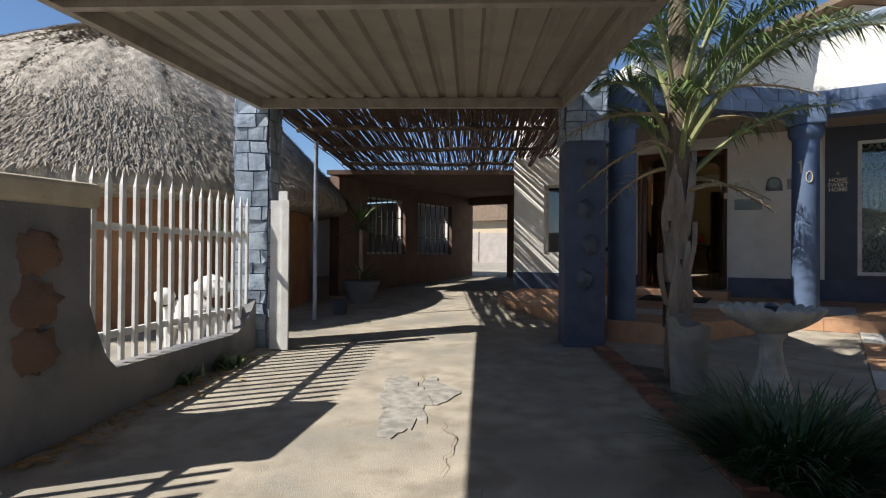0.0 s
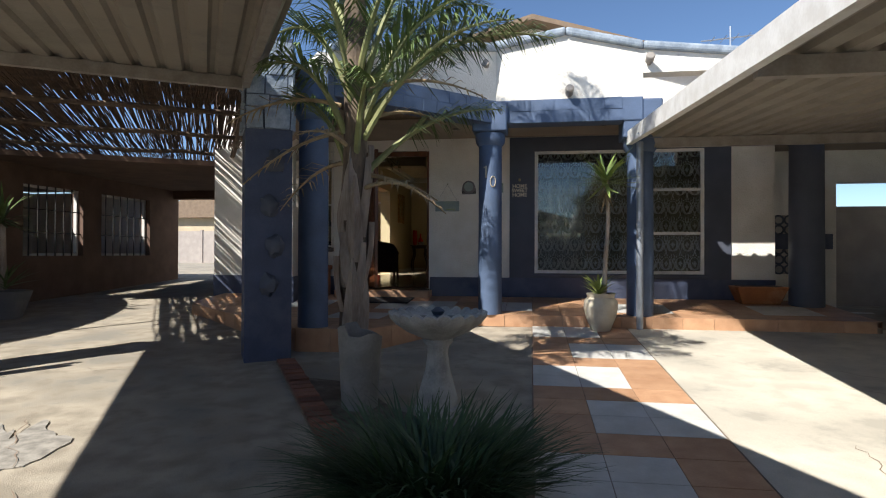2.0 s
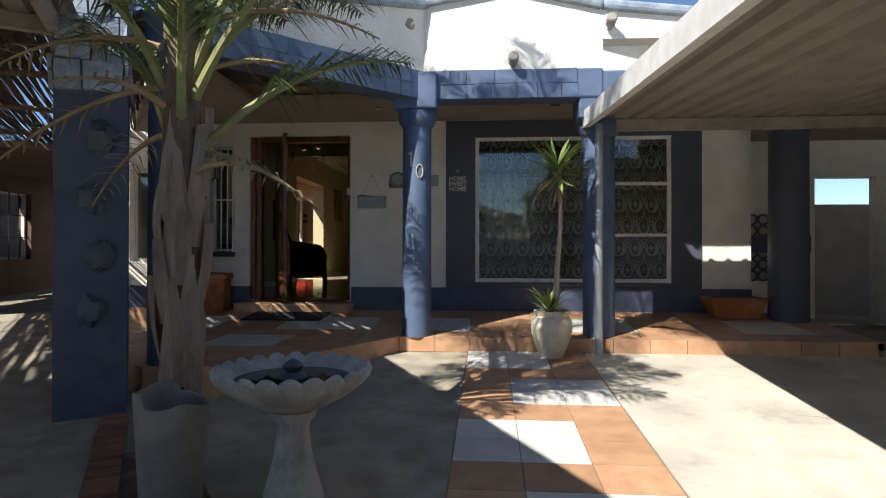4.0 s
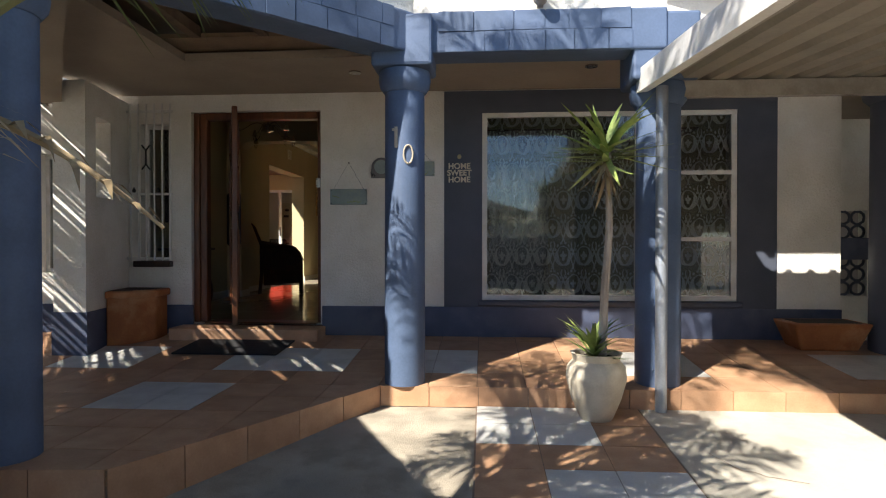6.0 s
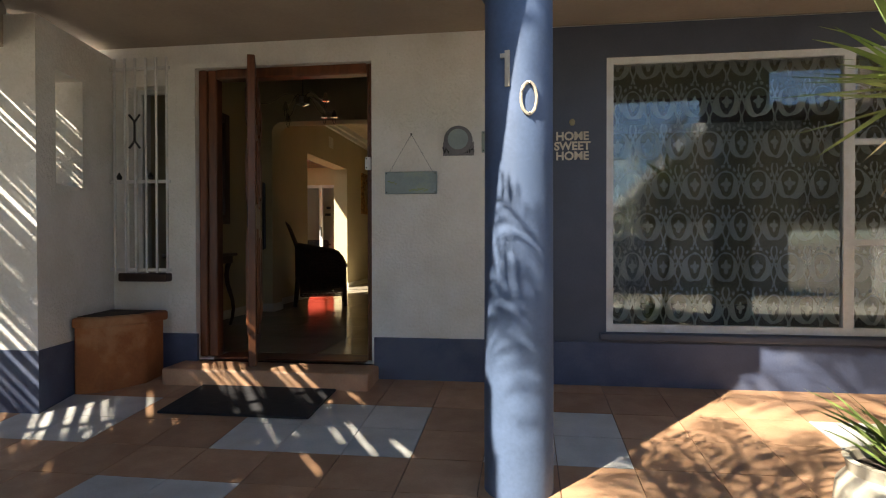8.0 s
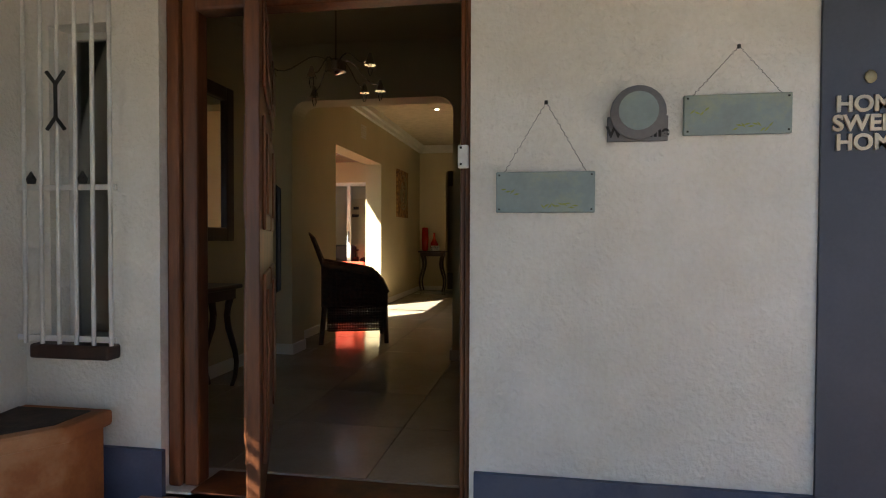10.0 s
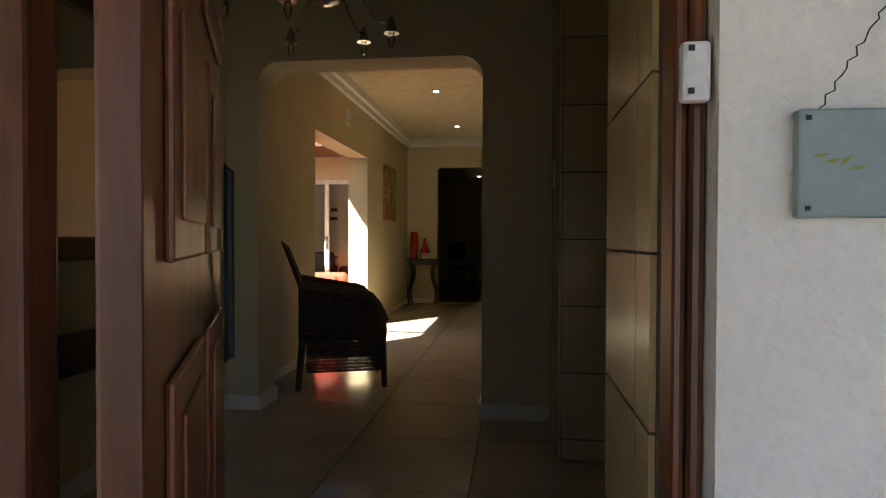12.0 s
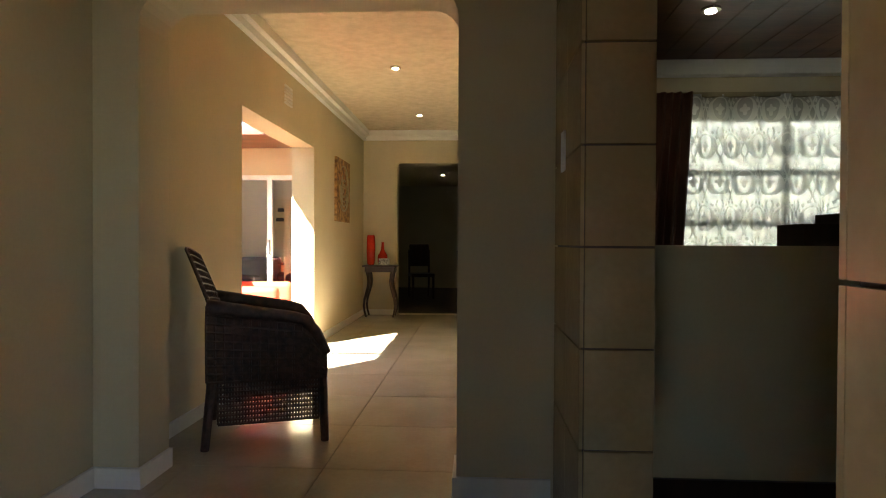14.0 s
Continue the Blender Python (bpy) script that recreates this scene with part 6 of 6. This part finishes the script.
def frond(base, a, L, up, sag, green, seed):
    r4 = random.Random(seed)
    d = Vector((math.cos(a), math.sin(a), 0))
    pts = []
    for i in range(13):
        t = i / 12
        h = L * (math.cos(up) * t + 0.12 * t * t)
        z = L * (math.sin(up) * t - sag * t ** 2.2)
        pts.append(base + d * h + Vector((0, 0, z)))
    fr = part("frond", tube(bmesh.new(), pts, 0.026 if green else 0.018, 0.004, 6), M_PETIOLE if green else M_PALMDRY, palm, smooth=True)
    vv, ff = [], []
    nL = int((64 if green else 26) * L / 1.8)
    for k in range(nL):
        t = 0.26 + 0.74 * k / nL
        f = t * 12
        i = min(11, int(f))
        p = pts[i].lerp(pts[i + 1], f - i)
        ax = (pts[i + 1] - pts[i]).normalized()
        s = ax.cross(Vector((0, 0, 1))).normalized()
        for sg in (-1, 1):
            ln = (0.40 * math.sin(math.pi * min(1, 0.15 + t * 0.85)) + 0.10) * r4.uniform(0.8, 1.15) * min(1.0, L / 1.5)
            dd = (s * sg * 0.8 + ax * r4.uniform(0.45, 0.9) + Vector((0, 0, r4.uniform(-0.1, 0.45)))).normalized()
            tipd = (dd + Vector((0, 0, -r4.uniform(0.5, 1.3)))).normalized()
            n = dd.cross(Vector((0, 0, 1)) + s * 0.3).normalized() * r4.uniform(0.005, 0.0085)
            b = len(vv)
            mid = p + dd * ln * 0.5
            tip = mid + tipd * ln * 0.5
            vv += [tuple(p + n * 0.5), tuple(p - n * 0.5), tuple(mid + n), tuple(mid - n), tuple(tip)]
            ff += [(b, b + 1, b + 3, b + 2), (b + 2, b + 3, b + 4)]
    lf = leaf_object("leaflet_blade", vv, ff, M_PALM if green else M_PALMDRY, fr, True)
# young fronds low on the trunk
for k in range(13):
    a = k * 2.39996 + 0.4
    up = 0.85 + 0.5 * ((k * 7) % 13) / 13
    L = 1.35 + 0.6 * ((k * 5) % 11) / 11
    if math.cos(a - 3.5) > 0.2 or math.sin(a) < -0.4:
        up, L = 1.2, 1.2
    frond(Vector((PX + 0.07 * math.cos(a), PY + 0.07 * math.sin(a), GP + 1.55 + 0.95 * (k / 13))), a, L, up, 0.35 + 0.35 * ((k * 3) % 7) / 7, True, k)
for k, (a, up, L) in enumerate(((-0.3, 1.0, 1.7), (0.15, 0.9, 1.8), (0.5, 1.15, 1.8), (-0.1, 1.3, 1.9))):
    frond(Vector((PX + 0.08 * math.cos(a), PY + 0.08 * math.sin(a), GP + 1.8 + 0.14 * k)), a, L, up, 0.45, True, 150 + k)
for k, (a, up, L) in enumerate(((1.25, 0.75, 1.9), (1.6, 0.9, 2.0), (1.95, 0.7, 1.9), (2.3, 0.95, 1.9), (1.75, 0.55, 1.7))):
    frond(Vector((PX + 0.08 * math.cos(a), PY + 0.08 * math.sin(a), GP + 2.2 + 0.12 * k)), a, L, up, 0.35, True, 170 + k)
# crown at the top of the trunk
for k in range(13):
    a = k * 2.39996 + 0.9
    frond(Vector((PX + 0.06 * math.cos(a), PY + 0.06 * math.sin(a), GP + 4.72 + 0.3 * (k / 13))), a, 1.2 + 0.4 * ((k * 5) % 11) / 11, 0.2 + 1.1 * (k / 13), 0.55, True, 100 + k)
for k, (a, up, L) in enumerate(((-0.5, 0.25, 0.6), (0.1, -0.1, 0.5), (2.6, 0.0, 0.7), (-1.9, 0.4, 0.5), (3.5, -0.2, 0.6), (0.5, 0.5, 0.6), (3.2, 0.3, 0.8), (0.0, 0.35, 0.8))):
    frond(Vector((PX + 0.1 * math.cos(a), PY + 0.1 * math.sin(a), GP + 1.45 + 0.1 * k)), a, L, up, 0.45, False, 50 + k)
bpot = thing("broken_pot", 0.09, 4.70, 0.0, "broken grey plastic pot at the palm foot", "plant pot")
bm = bmesh.new()
lathe(bm, [(0.115, 0), (0.13, 0.3), (0.145, 0.54), (0.133, 0.54), (0.11, 0.2)], 0.09, 4.70, 0.0, 28)
for v in bm.verts:
    if v.co.z > 0.45:
        v.co.z += 0.07 * noise.noise(v.co * 6) - 0.05 * (v.co.x > 0.05)
part("shell", bm, M_PLASTIC, bpot, smooth=True)
part("soil", lathe(bmesh.new(), [(0.11, 0.2), (0.12, 0.36)], 0.09, 4.70, 0.0, 20), M_SOIL, bpot)

# bird bath
fx, fy, fz = 0.605, 4.69, ground_z(0, 4.69)
bb = thing("bird_bath", fx, fy, fz, "grey cast stone bird bath with scalloped bowl", "bird bath")
part("base", lathe(bmesh.new(), [(0.15, -0.02), (0.15, 0.035), (0.13, 0.05)], fx, fy, fz, 8), M_FOUNT, bb)
part("pedestal", lathe(bmesh.new(), [(0.115, 0.045), (0.118, 0.10), (0.095, 0.19), (0.07, 0.29), (0.06, 0.38), (0.064, 0.42), (0.085, 0.445), (0.092, 0.47)], fx, fy, fz, 64, 0.09, 12), M_FOUNT, bb, smooth=True)
N_SC = 22
bm = bmesh.new()
rings = []
for rr, zz, amp, lift in ((0.085, 0.468, 0, 0), (0.13, 0.487, 0.002, 0), (0.20, 0.52, 0.006, 0), (0.265, 0.565, 0.012, 0.004), (0.300, 0.600, 0.016, 0.010), (0.308, 0.628, 0.016, 0.014), (0.292, 0.640, 0.012, 0.014), (0.272, 0.622, 0.008, 0.008), (0.24, 0.592, 0.004, 0), (0.10, 0.570, 0, 0), (0.02, 0.566, 0, 0)):
    ring = []
    for i in range(N_SC * 8):
        a = 2 * math.pi * i / (N_SC * 8)
        w = abs(math.sin(a * N_SC / 2))
        q = rr + amp * (w - 0.4)
        ring.append(bm.verts.new((fx + q * math.cos(a), fy + q * math.sin(a), fz + zz + lift * (w - 0.5) * 1.6)))
    rings.append(ring)
for p, q in zip(rings, rings[1:]):
    for i in range(len(p)):
        j = (i + 1) % len(p)
        bm.faces.new((p[i], p[j], q[j], q[i]))
bm.faces.new(list(reversed(rings[0])))
bm.faces.new(rings[-1])
part("bowl", bm, M_FOUNT, bb, smooth=True)
part("water", lathe(bmesh.new(), [(0.235, 0.590), (0.235, 0.594)], fx, fy, fz, 48), M_WATER, bb, "dark still water")
part("nozzle", lathe(bmesh.new(), [(0.055, 0.57), (0.06, 0.60), (0.03, 0.62), (0.045, 0.645), (0.012, 0.67)], fx, fy, fz, 16), M_SLATE, bb, smooth=True)

# white statue behind the fence
bm = bmesh.new()
sx, sy = -4.75, 4.05
blob(bm, (sx, sy, 0.34), (0.28, 0.18, 0.20), 0.25, 1.0, 18)
blob(bm, (sx + 0.10, sy + 0.16, 0.62), (0.24, 0.16, 0.12), 0.25, 2.0, 16)
blob(bm, (sx - 0.22, sy - 0.18, 0.52), (0.12, 0.10, 0.09), 0.2, 3.0, 12)
for dx, dy in ((-0.24, -0.1), (0.24, -0.1), (-0.2, 0.12), (0.24, 0.12)):
    tube(bm, [(sx + dx, sy + dy, -0.03), (sx + dx, sy + dy, 0.4)], 0.06, 0.075, 8)
tagged(part("statue", bm, M_STATUE, smooth=True), "white-washed stone animal statue behind the fence", "statue")

# things on the passage side
tagged(part("wall_clay_pot", lathe(bmesh.new(), [(0.09, 0), (0.12, 0.2), (0.13, 0.22), (0.1, 0.22)], -5.0, 6.6, 0.1, 18), M_SLATE, smooth=True), "dark clay pot by the pergola pole", "plant pot")

# weeds and fallen leaves along the low wall
wd = thing("weed_patch", -3.3, 3.4, 0.0, "small green weeds at the foot of the wall", "weeds", "")
for j, (x, y) in enumerate(((-3.42, 3.05), (-3.55, 3.55))):
    vv, ff = [], []
    for k in range(70):
        a = rnd.uniform(0, 6.283)
        b = Vector((x + rnd.gauss(0, 0.07), y + rnd.gauss(0, 0.07), ground_z(x, y)))
        blade(vv, ff, b, (math.cos(a), math.sin(a)), rnd.uniform(0.1, 0.24), 0.014, 0.4, rnd.uniform(0.6, 1.4), 4)
    leaf_object("weed", vv, ff, M_PALM, wd)
vv, ff = [], []
for k in range(260):
    s = rnd.random()
    p = F0.lerp(F1, s * 1.1 - 0.25) + nrm * (0.14 + abs(rnd.gauss(0, 0.12)))
    a, L = rnd.uniform(0, 6.283), rnd.uniform(0.02, 0.05)
    z = ground_z(p.x, p.y) + 0.012
    b = len(vv)
    c, s2 = math.cos(a) * L, math.sin(a) * L
    vv += [(p.x - c, p.y - s2, z), (p.x + s2 * 0.4, p.y - c * 0.4, z + 0.008), (p.x + c, p.y + s2, z + 0.004), (p.x - s2 * 0.4, p.y + c * 0.4, z)]
    ff.append((b, b + 1, b + 2, b + 3))
me = bpy.data.meshes.new("fallen_leaves")
me.from_pydata(vv, [], ff)
me.materials.append(M_LEAFL)
tagged(new("fallen_leaves", me), "dry yellow leaves fallen along the low wall", "leaves", kind="stuff")

# bare tree and house across the street, mirrored in the front window
tree = thing("bare_tree", 5.5, -11, -0.25, "leafless grey street tree", "tree")
bm = bmesh.new()
def grow(p, d, L, r, n, rr):
    q = p + d * L
    tube(bm, [p, p + d * L * 0.5 + Vector((rr.gauss(0, 0.03), rr.gauss(0, 0.03), 0)) * L, q], r, r * 0.65, 5)
    if n == 0:
        return
    for k in range(3 if n > 1 else 4):
        e = (d + Vector((rr.gauss(0, 0.45), rr.gauss(0, 0.45), rr.uniform(-0.05, 0.3)))).normalized()
        grow(q, e, L * rr.uniform(0.6, 0.85), r * 0.6, n - 1, rr)
grow(Vector((5.5, -11, -0.3)), Vector((0, 0, 1)), 2.2, 0.16, 5, random.Random(5))
part("branches", bm, M_BARK, tree, fix=False)

# ---- pieces: bricks and tiles ----
edge = structure("brick_edging", prism(bmesh.new(), [(-1.0, 5.85), (0.72, 2.9), (0.86, 2.98), (-0.86, 5.93)], -0.3, lambda x, y: ground_z(x, y) + 0.012), M_GROUT, "worn red brick edging along the drive", "edging")
for k in range(30):
    s = k / 30
    p = Vector((-0.93, 5.89, 0)).lerp(Vector((0.79, 2.94, 0)), s + 0.016)
    m = Matrix.Translation((p.x, p.y, ground_z(p.x, p.y) + rnd.uniform(-0.004, 0.008))) @ Matrix.Rotation(math.atan2(-2.95, 1.72) + rnd.gauss(0, 0.03), 4, "Z")
    part("brick", box(bmesh.new(), -0.05, 0.05, -0.075, 0.075, -0.03, 0.03, m), M_BRICK, edge)

path = structure("tiled_path", prism(bmesh.new(), [(1.2, 1.0), (2.262, 1.0), (2.262, 7.88), (1.2, 7.88)], -0.3, lambda x, y: ground_z(x, y) + 0.014), M_GROUT, "path of terracotta and off-white tiles", "path")
row = 0
y = 7.87
while y > 1.2:
    g, ph = divmod(row, 3)
    for c in range(3):
        white = ph < 2 and ((c < 2) if g % 2 == 0 else (c > 0))
        x0 = 1.21 + 0.349 * c
        bm = prism(bmesh.new(), [(x0, y - 0.312), (x0 + 0.344, y - 0.312), (x0 + 0.344, y), (x0, y)], -0.02, lambda a, b: ground_z(a, b) + 0.020)
        part("tile", bm, M_TWHITE if white else M_TERRA, path)
    y -= 0.317
    row += 1

for region in (PORCH_L, PORCH_R):
    i0, i1 = (-11, 2) if region is PORCH_L else (1, 15)
    for i in range(i0, i1 + 1):
        for j in range(-6, 5):
            x0, y0 = 0.55 + 0.33 * (i - 1), 7.9 + 0.33 * j
            sq = clip_poly([(x0, y0), (x0 + 0.325, y0), (x0 + 0.325, y0 + 0.325), (x0, y0 + 0.325)], region)
            if len(sq) < 3 or area(sq) < 0.002:
                continue
            white = (i % 5 in (1, 2)) and (j % 4 in (1, 2)) if region is PORCH_R else ((-1.3 < x0 < -0.6 and 7.2 < y0 < 7.7) or (-0.8 < x0 < -0.1 and 8.2 < y0 < 8.7) or (-2.2 < x0 < -1.5 and 8.2 < y0 < 8.7))
            part("tile", prism(bmesh.new(), sq, 0.25, porch_z), M_TWHITE if white else M_TERRA, porch)
for k in range(13):
    x0 = 0.56 + 0.33 * k
    part("riser_tile", box(bmesh.new(), x0, x0 + 0.325, 7.889, 7.899, 0.19, 0.325), M_TERRA, porch)
for p, q in ((PORCH_L[0], PORCH_L[1]), (PORCH_L[1], PORCH_L[2]), (PORCH_L[5], PORCH_L[0])):
    p, q = Vector((*p, 0)), Vector((*q, 0))
    n = max(2, round((q - p).length / 0.33))
    for k in range(n):
        a, b = p.lerp(q, k / n), p.lerp(q, (k + 0.985) / n)
        m = Matrix.Translation(a) @ Matrix.Rotation(math.atan2((b - a).y, (b - a).x), 4, "Z")
        part("riser_tile", box(bmesh.new(), 0, (b - a).length, -0.01, -0.001, 0.02, 0.325, m), M_TERRA, porch)

for k in range(13):
    for j in range(3 if k < 5 else 2):
        a, b = -2.06 + 0.66 * j, -1.405 + 0.66 * j
        if j == 0:
            a0 = -2.365
            part("tile", box(bmesh.new(), a0, -2.065, 9.66 + 0.68 * k, 10.335 + 0.68 * k, FZ - 0.01, FZ), M_FLOORT, floor)
        part("tile", box(bmesh.new(), a, min(b, -0.65 if k >= 4 else 9), 9.66 + 0.68 * k, 10.335 + 0.68 * k, FZ - 0.01, FZ), M_FLOORT, floor)
